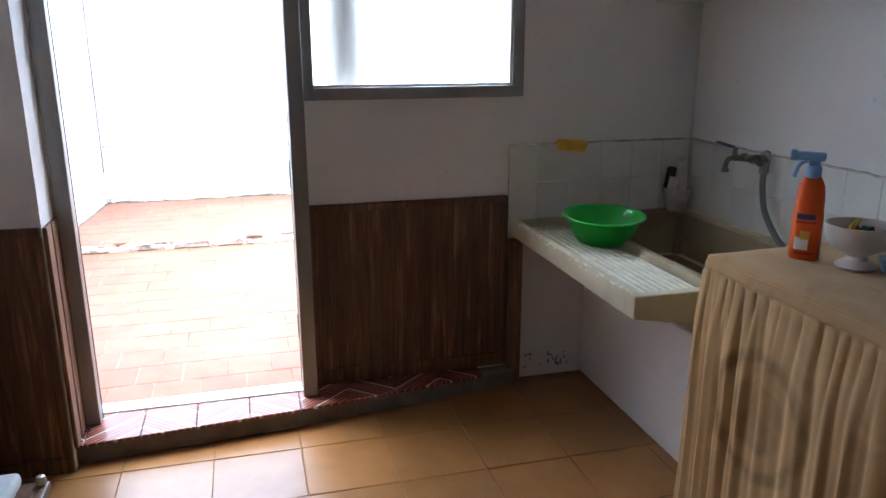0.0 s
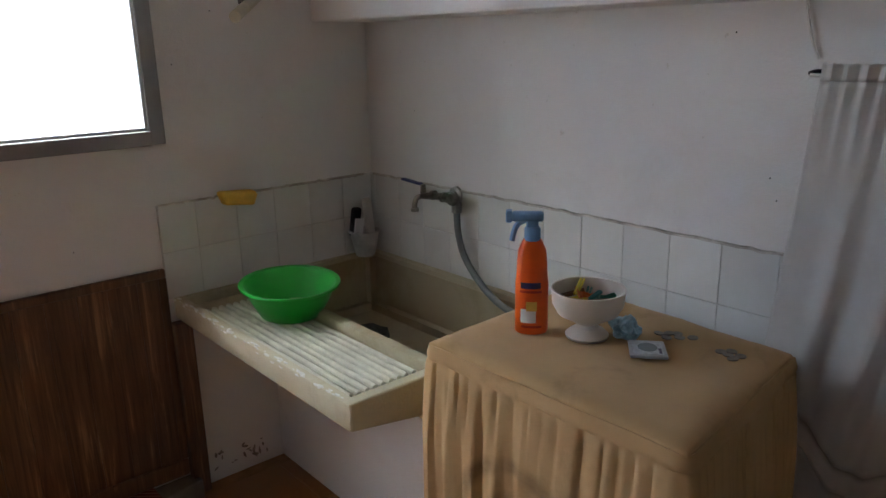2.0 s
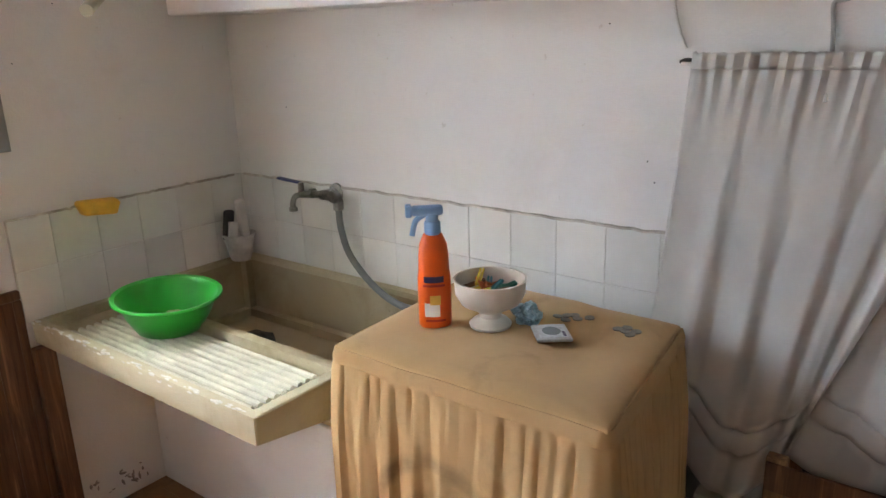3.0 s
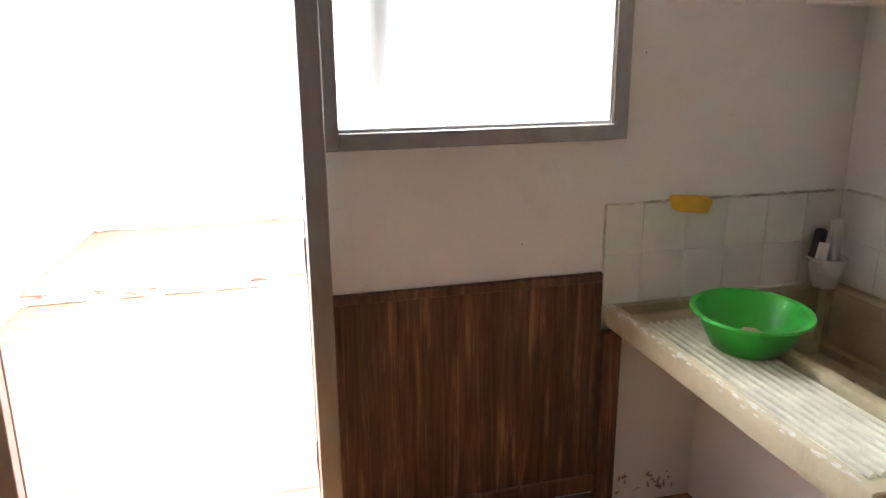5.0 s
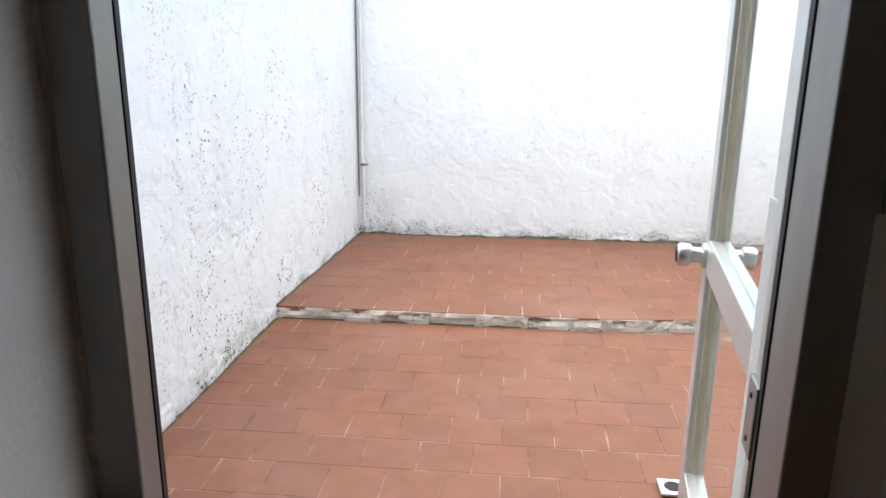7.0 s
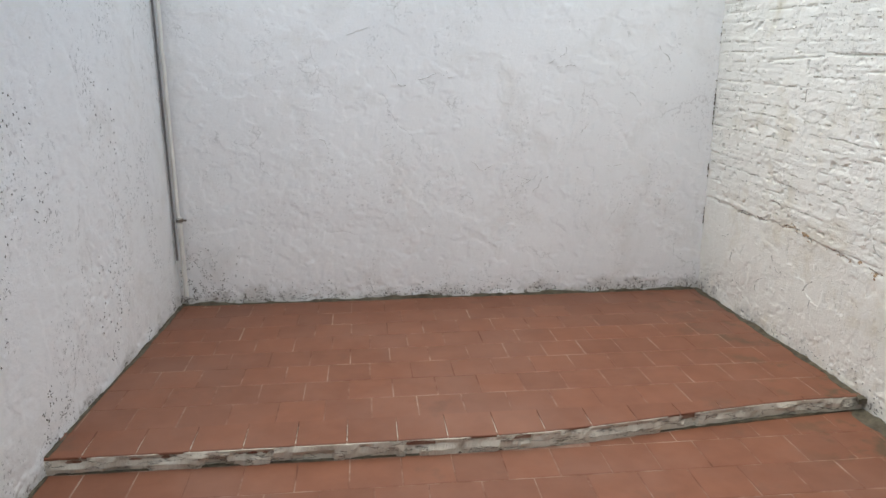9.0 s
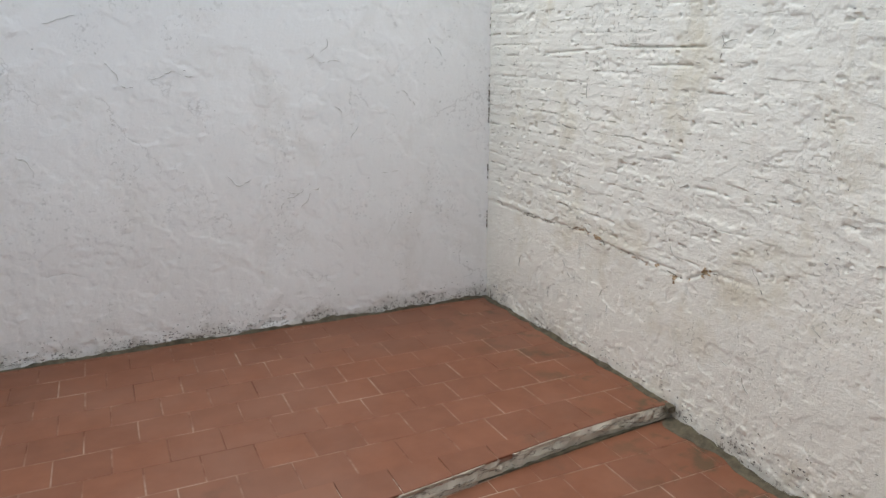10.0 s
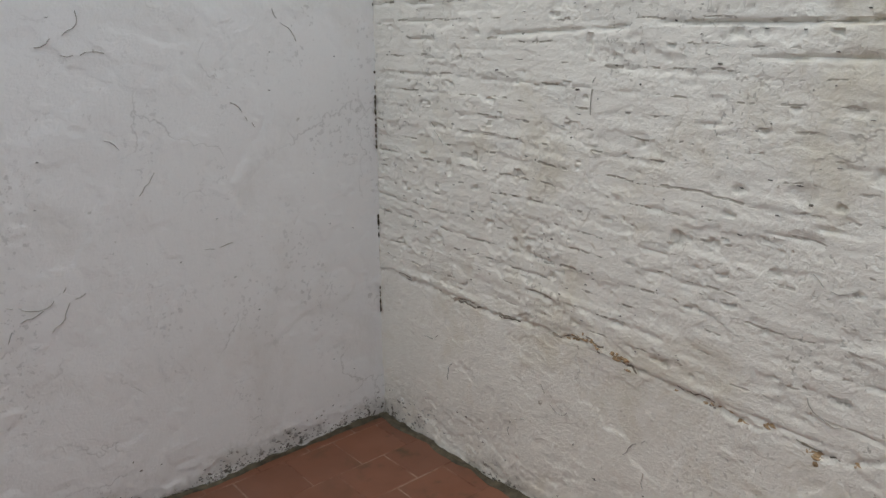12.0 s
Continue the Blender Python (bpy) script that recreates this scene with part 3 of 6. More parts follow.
# ---- courtyard walls ----
def render_edge(u):
    """Height of the ragged top of the lower render patch, u metres along the wall."""
    rise = 0.603 + 0.030 * np.exp(-((u - 3.4) / 0.22) ** 2) - 0.018 / (1 + np.exp((u - 2.88) / 0.03)) + 0.085 / (1 + np.exp((u - 2.62) / 0.03))
    return rise + 0.020 * (fbm(u * 7, u * 0 + 3.3, 21, 4, 0.6) - 0.5) + 0.024 * (fbm(u * 25, u * 0 + 1.3, 41, 4, 0.6) - 0.5)


def brick_relief(u, v):
    """Old courses under thick limewash above a smoother render patch."""
    edge = render_edge(u)
    wob = 0.010 * (fbm(u * 0.9, v * 1.1, 22, 3) - 0.5) * 2 + 0.006 * (fbm(u * 16, v * 9, 29, 3) - 0.5) * 2
    phase = (v + wob) / 0.054
    row = np.floor(phase)
    saw = phase - row
    along = u / 0.235 + 0.5 * (row % 2) + 0.35 * hash_noise(row * 1.9, row * 0 + 0.5, 36)
    brick = np.floor(along)
    near = along - brick
    pick = np.sin(brick * 12.9898 + row * 78.233) * 43758.5453
    pick = pick - np.floor(pick)
    away = np.clip((u - 1.9) / 1.5, 0.15, 1) * np.clip(0.35 + 1.5 * (fbm(u * 1.3, v * 1.6, 34, 3) - 0.25), 0.25, 1.15)
    ragged = np.clip(fbm(u * 17, v * 6, 33, 4, 0.6) * 3.6 - 1.35, 0, 1)
    open_joint = np.clip(pick * 2.2 - 0.9, 0, 1) * ragged
    width = 0.055 + 0.07 * fbm(u * 11, row * 1.3, 43, 2)
    groove = np.exp(-np.abs((saw - 0.5) / width) ** 2.6)
    head = np.exp(-((near - 0.5) * 0.235 / 0.0055) ** 2) * np.clip(pick * 3 - 2.1, 0, 1) * np.clip(1.2 - np.abs(saw - 0.95) * 2.2, 0, 1)
    courses = -0.0115 * groove * open_joint * away - 0.008 * head * away
    ledge = (0.0034 * (pick - 0.5) + 0.0022 * (saw - 0.5)) * away * np.clip(fbm(u * 4, v * 8, 31, 3) * 2 - 0.4, 0, 1)
    y = u + 0.2
    cuts = 0
    for z0, tilt, y0, y1, deep in ((1.484, -0.012, 2.88, 3.41, 0.016), (1.459, -0.055, 3.50, 3.95, 0.010), (1.417, -0.02, 2.94, 3.18, 0.013), (1.085, 0.05, 2.93, 3.00, 0.010), (0.972, -0.03, 2.76, 2.86, 0.012), (1.372, 0.0, 2.78, 2.83, 0.014)):
        line = v - z0 - tilt * (y - (y0 + y1) / 2) - 0.007 * (fbm(y * 21, y * 0 + z0, 24, 3) - 0.5)
        ends = 1 / (1 + np.exp(-(y - y0) / 0.006)) / (1 + np.exp((y - y1) / 0.006))
        cuts = cuts - deep * np.exp(-np.abs(line / 0.0048) ** 2.4) * ends * np.clip(fbm(y * 13, y * 0 + z0 * 3, 28, 3) * 3 - 0.5, 0.15, 1)
    rough = 0.0065 * (fbm(u * 8, v * 15, 25, 5, 0.68) - 0.5) + 0.008 * (fbm(u * 1.8, v * 2.2, 37, 3) - 0.5)
    hole = fbm(u * 17, v * 30, 26, 3, 0.55)
    pits = -0.011 / (1 + np.exp(-(hole - 0.765) / 0.010))
    flake = fbm(u * 6, v * 10, 38, 5, 0.62)
    chip = -0.0036 / (1 + np.exp(-(flake - 0.60) / 0.006)) - 0.0022 / (1 + np.exp(-(0.385 - flake) / 0.005))
    upper = courses + ledge + cuts + rough + pits + chip
    plate = fbm(u * 4, v * 4, 39, 5, 0.6)
    patch = -0.0005 + 0.010 * (fbm(u * 2.4, v * 2.4, 27, 6, 0.55) - 0.5) - 0.0032 / (1 + np.exp(-(plate - 0.60) / 0.005)) - 0.0022 / (1 + np.exp(-(0.37 - plate) / 0.005))
    scaly = np.clip((0.30 - v) / 0.2, 0, 1) * -0.004 / (1 + np.exp(-(fbm(u * 15, v * 19, 44, 4, 0.6) - 0.58) / 0.012))
    crumble = -0.011 * np.exp(-np.abs((v - edge - 0.006) / 0.007) ** 2.4) * np.clip(fbm(u * 19, v * 22, 28, 5, 0.65) * 5 - 2.0, 0, 1) * np.clip((u - 2.3) * 3, 0.0, 1)
    soft = 0.0022 + 0.06 / (1 + np.exp((u - 2.48) / 0.02))
    k = 1 / (1 + np.exp(np.clip((v - edge) / soft, -40, 40)))
    return (patch + scaly) * k + upper * (1 - k) + crumble


def flaky_relief(seed, pit, amp=0.006, flaw=1.0):
    def d(u, v):
        base = amp * (fbm(u * 1.6, v * 1.6, seed, 5, 0.55) - 0.5) * 2 + 0.0020 * (fbm(u * 9, v * 9, seed + 1, 4, 0.6) - 0.5)
        flake = fbm(u * 2.6, v * 2.6, seed + 2, 5, 0.6)
        base = base + flaw * (0.0020 / (1 + np.exp(-(flake - 0.58) / 0.003)) - 0.0020 / (1 + np.exp(-(0.40 - flake) / 0.003)))
        scab = fbm(u * 8, v * 11, seed + 6, 4, 0.6)
        base = base + flaw * 0.0011 / (1 + np.exp(-(scab - 0.69) / 0.005)) - flaw * 0.0014 / (1 + np.exp(-(0.30 - scab) / 0.005))
        low = np.clip(1.25 - v * 0.8, 0.15, 1.0)
        pits = np.clip((fbm(u * 24, v * 24, seed + 3, 3, 0.6) - 0.60) * 3, 0, 0.16) * np.clip(fbm(u * 1.8, v * 1.3, seed + 4, 3) * 3 - 1.3, 0, 1)
        foot = np.clip((0.16 - v) / 0.12, 0, 1) * -0.005 / (1 + np.exp(-(fbm(u * 14, v * 20, seed + 9, 4, 0.6) - 0.52) / 0.012))
        return base - pit * pits * low + foot
    return d


RIGHT_A, RIGHT_B = (YARD_R, 0.2), (YARD_R, YARD_FAR + 0.1)
FAR_A, FAR_B = (YARD_R + 0.1, YARD_FAR), (-0.5, YARD_FAR)
LEFT_A, LEFT_B = (-0.245, YARD_FAR + 0.1), (-0.46, 0.0)
FAR_RELIEF, LEFT_RELIEF = flaky_relief(50, 0.012), flaky_relief(60, 0.030, 0.008, 0.9)
rough_wall("wall_yard_right", RIGHT_A, RIGHT_B, -0.1, 1.95, brick_relief, YARD_BRICK, "whitewashed rough courtyard wall with worn brick courses", 0.0050)
rough_wall("wall_yard_right_upper", (YARD_R, 0.2), (YARD_R, YARD_FAR + 0.1), 1.95, YARD_TOP, flaky_relief(40, 0.02), YARD_BRICK, "whitewashed rough upper courtyard wall", 0.05)
rough_wall("wall_yard_far", FAR_A, FAR_B, -0.1, 2.1, FAR_RELIEF, YARD_WHITE, "whitewashed flaking courtyard end wall", 0.0070)
rough_wall("wall_yard_far_upper", (YARD_R + 0.1, YARD_FAR), (-0.5, YARD_FAR), 2.1, YARD_TOP, flaky_relief(55, 0.02), YARD_WHITE, "whitewashed upper courtyard end wall", 0.06)
rough_wall("wall_yard_left", LEFT_A, LEFT_B, -0.1, 2.1, LEFT_RELIEF, YARD_LEFT, "whitewashed pitted and peeling courtyard side wall", 0.0078)
rough_wall("wall_yard_left_upper", (-0.245, YARD_FAR + 0.1), (-0.46, 0.0), 2.1, YARD_TOP, flaky_relief(65, 0.04), YARD_LEFT, "whitewashed upper courtyard side wall", 0.06)


# ---- raised end of the courtyard ----
def step_y(x):
    s = min(1, max(0, (x - 1.3) / 1.6))
    return 2.725 + 0.165 * s * s * (3 - 2 * s)


def upper_z(y):
    return 0.060 - 0.031 * (y - 2.7)


random.seed(11)
bm = bmesh.new()
xs = [-0.45 + 3.45 * k / 300 for k in range(301)]
rows = []
for x in xs:
    y = step_y(x)
    j = [0.011 * (noise.noise((x * 6, k * 3.1, 2.2)) + 0.8 * noise.noise((x * 27, k * 7.7, 5.1)) + (1.2 if noise.noise((x * 5.3, k * 0.9, 9)) > 0.33 else 0)) for k in range(4)]
    rows.append([bm.verts.new((x, y + j[0] + 0.004, -0.03)), bm.verts.new((x, y + j[1], 0.012)), bm.verts.new((x, y + 1.4 * j[2] + 0.004, 0.034)),
                 bm.verts.new((x, y + 0.4 * j[3] + 0.002, 0.053)), bm.verts.new((x, y + 0.03, upper_z(y + 0.03) - 0.0016)), bm.verts.new((x, 4.63, upper_z(4.63) - 0.0016)), bm.verts.new((x, 4.63, -0.1)), bm.verts.new((x, y + 0.02, -0.1))])
for a, b in zip(rows, rows[1:]):
    for k in range(8):
        bm.faces.new((a[k], b[k], b[(k + 1) % 8], a[(k + 1) % 8]))
bm.faces.new(rows[0]), bm.faces.new(rows[-1][::-1])
bmesh.ops.recalc_face_normals(bm, faces=bm.faces)


def curb_material():
    m, t, b = nodes_of("crumbling cement edge", 0.9, 0, 0.2)
    c = ramp(t, noise_of(t, 5, 7, 0.66), [(0.30, (0.40, 0.36, 0.29)), (0.48, (0.60, 0.56, 0.48)), (0.75, (0.68, 0.64, 0.56))])
    c = mixed(t, ramp(t, noise_of(t, 1.0, 5, 0.6, (11, 11, 5)), [(0.58, (0, 0, 0)), (0.68, (0.6, 0.6, 0.6))]), c, (0.33, 0.295, 0.23))
    line = ramp(t, noise_of(t, 1.0, 6, 0.6, (5, 5, 26)), [(0.475, (0, 0, 0)), (0.49, (0.9, 0.9, 0.9)), (0.505, (0, 0, 0))])
    c = mixed(t, line, c, (0.09, 0.078, 0.06))
    t.links.new(c, b.inputs["Base Color"])
    bumped(t, b, mixed(t, line, noise_of(t, 26, 7, 0.7), (0.0, 0.0, 0.0)), 0.8, 0.012)
    return m


CURB = curb_material()
platform = solo("yard_platform", bm, CURB, "raised courtyard end with a crumbling cement edge", "step", kind="structure")

bm = bmesh.new()
strip = []
for x in xs:
    y = step_y(x) + 0.012
    strip.append([bm.verts.new((x, y, upper_z(2.8) - 0.0012)), bm.verts.new((x, 2.921, upper_z(2.921) - 0.0012)), bm.verts.new((x, 4.62, upper_z(4.62) - 0.0012)),
                  bm.verts.new((x, 4.62, upper_z(4.62) - 0.02)), bm.verts.new((x, y, 0.03))])
for p, q in zip(strip, strip[1:]):
    for k in range(5):
        bm.faces.new((p[k], q[k], q[(k + 1) % 5], p[(k + 1) % 5]))
bm.faces.new(strip[0]), bm.faces.new(strip[-1][::-1])
bmesh.ops.recalc_face_normals(bm, faces=bm.faces)
part("mortar_bed", bm, GROUT, platform)

# moss and dirt in the angle between walls and floor
def dirt_line(name, a, b, za, zb, parent_label, wide=0.03, tall=0.03, inset=0.007):
    (ax, ay), (bx, by) = a, b
    n = int(math.hypot(bx - ax, by - ay) / 0.02)
    dx, dy = (bx - ax) / (n * 0.02), (by - ay) / (n * 0.02)
    nx, ny = -dy, dx
    own, rws = bmesh.new(), []
    for k in range(n + 1):
        s = k / n
        x, y, z = ax + (bx - ax) * s, ay + (by - ay) * s, za + (zb - za) * s
        w = wide * max(0.15, 0.6 + 1.3 * noise.noise((x * 5, y * 5, 1.7)) + 0.5 * noise.noise((x * 19, y * 19, 4.7)))
        h = tall * max(0.1, 0.6 + 1.2 * noise.noise((x * 4, y * 4, 8.7)) + 0.6 * noise.noise((x * 23, y * 23, 3.1)))
        rws.append([own.verts.new((x - nx * 0.02, y - ny * 0.02, z + h)), own.verts.new((x + nx * inset, y + ny * inset, z + h * 0.8)),
                    own.verts.new((x + nx * (inset + w * 0.35), y + ny * (inset + w * 0.35), z + 0.007)), own.verts.new((x + nx * (inset + w), y + ny * (inset + w), z + 0.001)),
                    own.verts.new((x + nx * (inset + w), y + ny * (inset + w), z - 0.02)), own.verts.new((x - nx * 0.02, y - ny * 0.02, z - 0.02))])
    for p, q in zip(rws, rws[1:]):
        for i in range(6):
            own.faces.new((p[i], q[i], q[(i + 1) % 6], p[(i + 1) % 6]))
    own.faces.new(rws[0]), own.faces.new(rws[-1][::-1])
    bmesh.ops.recalc_face_normals(own, faces=own.faces)
    return solo(name, own, MOSS, parent_label, "dirt", True, kind="stuff")


MOSSY = "dark moss and dirt along the foot of a courtyard wall"
dirt_line("foot_line", (YARD_R, 2.86), (YARD_R, YARD_FAR), upper_z(2.86), upper_z(YARD_FAR), MOSSY, 0.028, 0.014)
dirt_line("foot_line", (YARD_R, 0.25), (YARD_R, 2.88), YARD_Z, YARD_Z, MOSSY, 0.045, 0.034, 0.013)
dirt_line("foot_line", (YARD_R, YARD_FAR), (-0.245, YARD_FAR), upper_z(YARD_FAR), upper_z(YARD_FAR), MOSSY, 0.013, 0.020)
# thin dark strip along the base of the riser
for p, q in (((1.3, 2.737), (-0.33, 2.737)), ((2.1, 2.816), (1.3, 2.737)), ((2.97, 2.898), (2.1, 2.816))):
    dirt_line("foot_line", p, q, YARD_Z, YARD_Z, "dark strip along the foot of the courtyard step", 0.004, 0.006)
dirt_line("foot_line", (-0.245, YARD_FAR), (-0.333, 2.74), upper_z(YARD_FAR), upper_z(2.74), MOSSY, 0.012, 0.006)
dirt_line("foot_line", (-0.333, 2.72), (-0.45, 0.2), YARD_Z, YARD_Z, MOSSY, 0.006, 0.006)

# ---- threshold step inside the door ----
STEP_FRONT = [(0.36, -0.285), (1.15, -0.215), (2.08, -0.075)]
step = solo("door_step", prism([(0.36, -0.275), (1.15, -0.205), (2.08, -0.065), (2.08, 0.0), (1.195, 0.0), (1.195, 0.02), (0.38, 0.02)], -0.004, STEP_Z - 0.012, bevel=0.004),
            plain("grey cement riser", (0.15, 0.125, 0.105), 0.8, 0, 0.3, 12, 0.5), "cement door step edged with patterned tiles", "step", kind="structure")


def front_y(x):
    (ax, ay), (bx, by), (cx, cy) = STEP_FRONT
    return ay + (by - ay) * (x - ax) / (bx - ax) if x < bx else by + (cy - by) * (x - bx) / (cx - bx)


edges = [0.372, 0.412, 0.597, 0.785, 0.977, 1.167, 1.357, 1.547, 1.737, 1.93]
for x0, x1 in zip(edges, edges[1:]):
    back = -0.060 if x1 < 1.2 else -0.006
    part("tile", prism([(x0 + 0.0015, front_y(x0)), (x1 - 0.0015, front_y(x1)), (x1 - 0.0015, back), (x0 + 0.0015, back)], STEP_Z - 0.012, STEP_Z, bevel=0.002), STEP_TILE, step)
bm = box(0.40, 1.195, -0.055, 0.025, YARD_Z - 0.05, STEP_Z + 0.005, 0.004)
solo("door_sill", bm, WHITE_PAINT, "pale worn stone door sill", "sill", kind="structure")

# ---- aluminium door frame, window and open leaf ----
def profile_bar(x0, x1, y0, y1, z0, z1, parent, name="bar", mat=None):
    return part(name, box(x0, x1, y0, y1, z0, z1, 0.003), mat or ALU, parent)


frame_thing = thing("door_frame", (0.8, -0.07, STEP_Z), "dull grey aluminium door and window frame", "door frame", kind="structure")
profile_bar(0.396, 0.449, -0.140, -0.092, STEP_Z, 2.10, frame_thing, "jamb")
profile_bar(1.186, 1.242, -0.112, -0.030, STEP_Z, 2.10, frame_thing, "mullion")
profile_bar(0.449, 1.186, -0.125, -0.080, 2.04, 2.10, frame_thing, "head")
part("gasket", box(0.442, 0.450, -0.092, -0.082, STEP_Z, 2.04), RUBBER, frame_thing)
part("gasket", box(1.184, 1.196, -0.030, -0.020, STEP_Z, 2.04), RUBBER, frame_thing)
bm = box(0.32, 0.404, -0.138, -0.02, STEP_Z - 0.08, 2.12, 0.010)
long_edges = [e for e in bm.edges if abs(e.verts[0].co.z - e.verts[1].co.z) > 1.5]
bmesh.ops.subdivide_edges(bm, edges=long_edges, cuts=150, use_grid_fill=True)
for v in bm.verts:
    k = noise.noise((v.co.z * 9, v.co.x * 20, 1.0)) + 0.7 * noise.noise((v.co.z * 31, v.co.x * 20, 5.0))
    v.co.x += 0.004 * k
    v.co.y -= 0.010 * k
part("mortar_joint", bm, plaster_material("dirty joint plaster", (0.58, 0.54, 0.49), (0.30, 0.26, 0.21), (0.16, 0.13, 0.10), 0.54, 0.9), frame_thing, "dirty broken plaster joint beside the jamb")

window = thing("window_1", (1.66, -0.02, WIN_B), "fixed aluminium framed window beside the door", "window", kind="structure")
profile_bar(1.242, 1.286, -0.030, 0.050, WIN_B, WIN_T, window, "stile")
profile_bar(2.064, WIN_R, -0.012, 0.050, WIN_B, WIN_T, window, "stile")
profile_bar(1.286, 2.064, -0.030, 0.050, WIN_B, WIN_B + 0.045, window, "rail")
profile_bar(1.286, 2.064, -0.030, 0.050, WIN_T - 0.045, WIN_T, window, "rail")
part("bead", box(1.286, 2.064, -0.006, 0.012, WIN_B + 0.045, WIN_B + 0.054), plain("white bead", (0.7, 0.7, 0.69), 0.4), window)
part("bead", box(2.055, 2.064, -0.006, 0.012, WIN_B + 0.054, WIN_T - 0.045), plain("white bead", (0.7, 0.7, 0.69), 0.4), window)
pane = part("pane", box(1.286, 2.064, 0.016, 0.020, WIN_B + 0.045, WIN_T - 0.045), GLASS, window)
pane.visible_shadow = False

AX = Matrix.Rotation(radians(-90), 4, "Y")      # turns z to -x

# the leaf stands open into the yard; drawn along +y from its hinge, then turned
HINGE = (1.214, 0.004)
turn = Matrix.Translation((HINGE[0], HINGE[1], 0)) @ Matrix.Rotation(radians(-7.5), 4, "Z")
leaf = thing("door_1", (HINGE[0], HINGE[1], 0.10), "open aluminium glazed door with a round knob", "door", kind="structure")
W = 0.63


def lbar(name, y0, y1, z0, z1, x0=-0.022, x1=0.022, mat=None, parent=None):
    return part(name, box(x0, x1, y0, y1, z0, z1, 0.003, turn=turn), mat or ALU, parent or leaf)


# leaf aluminium paler than the frame's: skylight put into its colour
LIT_ALU = plain("sky-lit pale aluminium", (0.60, 0.595, 0.58), 0.4, 0.55, 0.08, 10, 0.05)
lbar("stile", 0.0, 0.06, 0.105, 2.03, mat=LIT_ALU)
lbar("stile", W - 0.06, W, 0.105, 2.03, mat=LIT_ALU)
lbar("rail", 0.06, W - 0.06, 1.97, 2.03, mat=LIT_ALU)
lbar("rail", 0.06, W - 0.06, 0.965, 1.035, mat=LIT_ALU)
lbar("rail", 0.06, W - 0.06, 0.47, 0.52, mat=LIT_ALU)
lbar("panel", 0.06, W - 0.06, 0.105, 0.47, -0.012, 0.012, mat=LIT_ALU)
for z0, z1 in ((1.035, 1.97), (0.52, 0.965)):
    p = lbar("pane", 0.06, W - 0.06, z0, z1, -0.0025, 0.0025, mat=GLASS)
    p.visible_shadow = False
    for y0, y1 in ((0.06, 0.068), (W - 0.068, W - 0.06)):
        lbar("bead", y0, y1, z0, z1, -0.012, 0.012, mat=plain("yellowed bead", (0.55, 0.50, 0.38), 0.5))
for side in (-1, 1):
    m = turn @ Matrix.Translation((0.022 * side, W - 0.03, 0.995)) @ Matrix.Rotation(radians(90 * side), 4, "Y")
    k = part("knob", revolve([(0, 0), (0.026, 0), (0.026, 0.006), (0.016, 0.010), (0.016, 0.026), (0.022, 0.030), (0.0235, 0.036), (0.0235, 0.050), (0.020, 0.055), (0, 0.055)], 24, turn=m), STEEL, leaf, "round brushed steel door knob", True)
    part("knob_cap", revolve([(0, 0.0555), (0.017, 0.0555), (0.015, 0.058), (0, 0.058)], 20, turn=m), RUBBER, k)
for z in (0.30, 0.90, 1.78):
    hinge = part("hinge", box(-0.030, -0.014, -0.03, 0.02, z, z + 0.10, 0.003, turn=turn), ALU, leaf)
    for dz in (0.02, 0.08):
        part("screw", revolve([(0, 0), (0.0045, 0), (0.0035, 0.002), (0, 0.0024)], 10, turn=turn @ Matrix.Translation((-0.030, -0.006, z + dz)) @ AX), RUBBER, hinge)

# ---- wainscot ----
def wainscot(name, base, along, width, z0, z1, label, proud=0.012, count=9):
    """Vertical laminate strips with a cap and base rail; along: 'x' faces -y, 'y' faces +x."""
    w = thing(name, base, label, "wall panel", kind="structure")
    bx, by, _ = base

    def slab(nm, a0, a1, b0, b1, d0, d1, mat, bev=0.002):
        if along == "x":
            return part(nm, box(bx + a0, bx + a1, by - d1, by - d0, b0, b1, bev, seg=1), mat, w)
        return part(nm, box(bx + d0, bx + d1, by - a1, by - a0, b0, b1, bev, seg=1), mat, w)
    step_w = width / count
    for k in range(count):
        slab("strip", k * step_w + 0.0004, (k + 1) * step_w - 0.0004, z0, z1 - 0.03, 0.0, proud - 0.0006 * (k % 2), PANEL_WOOD, 0.0008)
    slab("cap_rail", -0.002, width + 0.002, z1 - 0.03, z1, 0.0, proud + 0.008, TRIM_WOOD, 0.004)
    slab("base_rail", -0.002, width + 0.002, z0 - 0.001, z0 + 0.06, 0.0, proud + 0.008, TRIM_WOOD, 0.004)
    slab("edge_strip", width - 0.022, width + 0.003, z0 + 0.06, z1 - 0.03, 0.0, proud + 0.006, TRIM_WOOD, 0.003)
    slab("edge_strip", -0.003, 0.022, z0 + 0.06, z1 - 0.03, 0.0, proud + 0.006, TRIM_WOOD, 0.003)
    return w


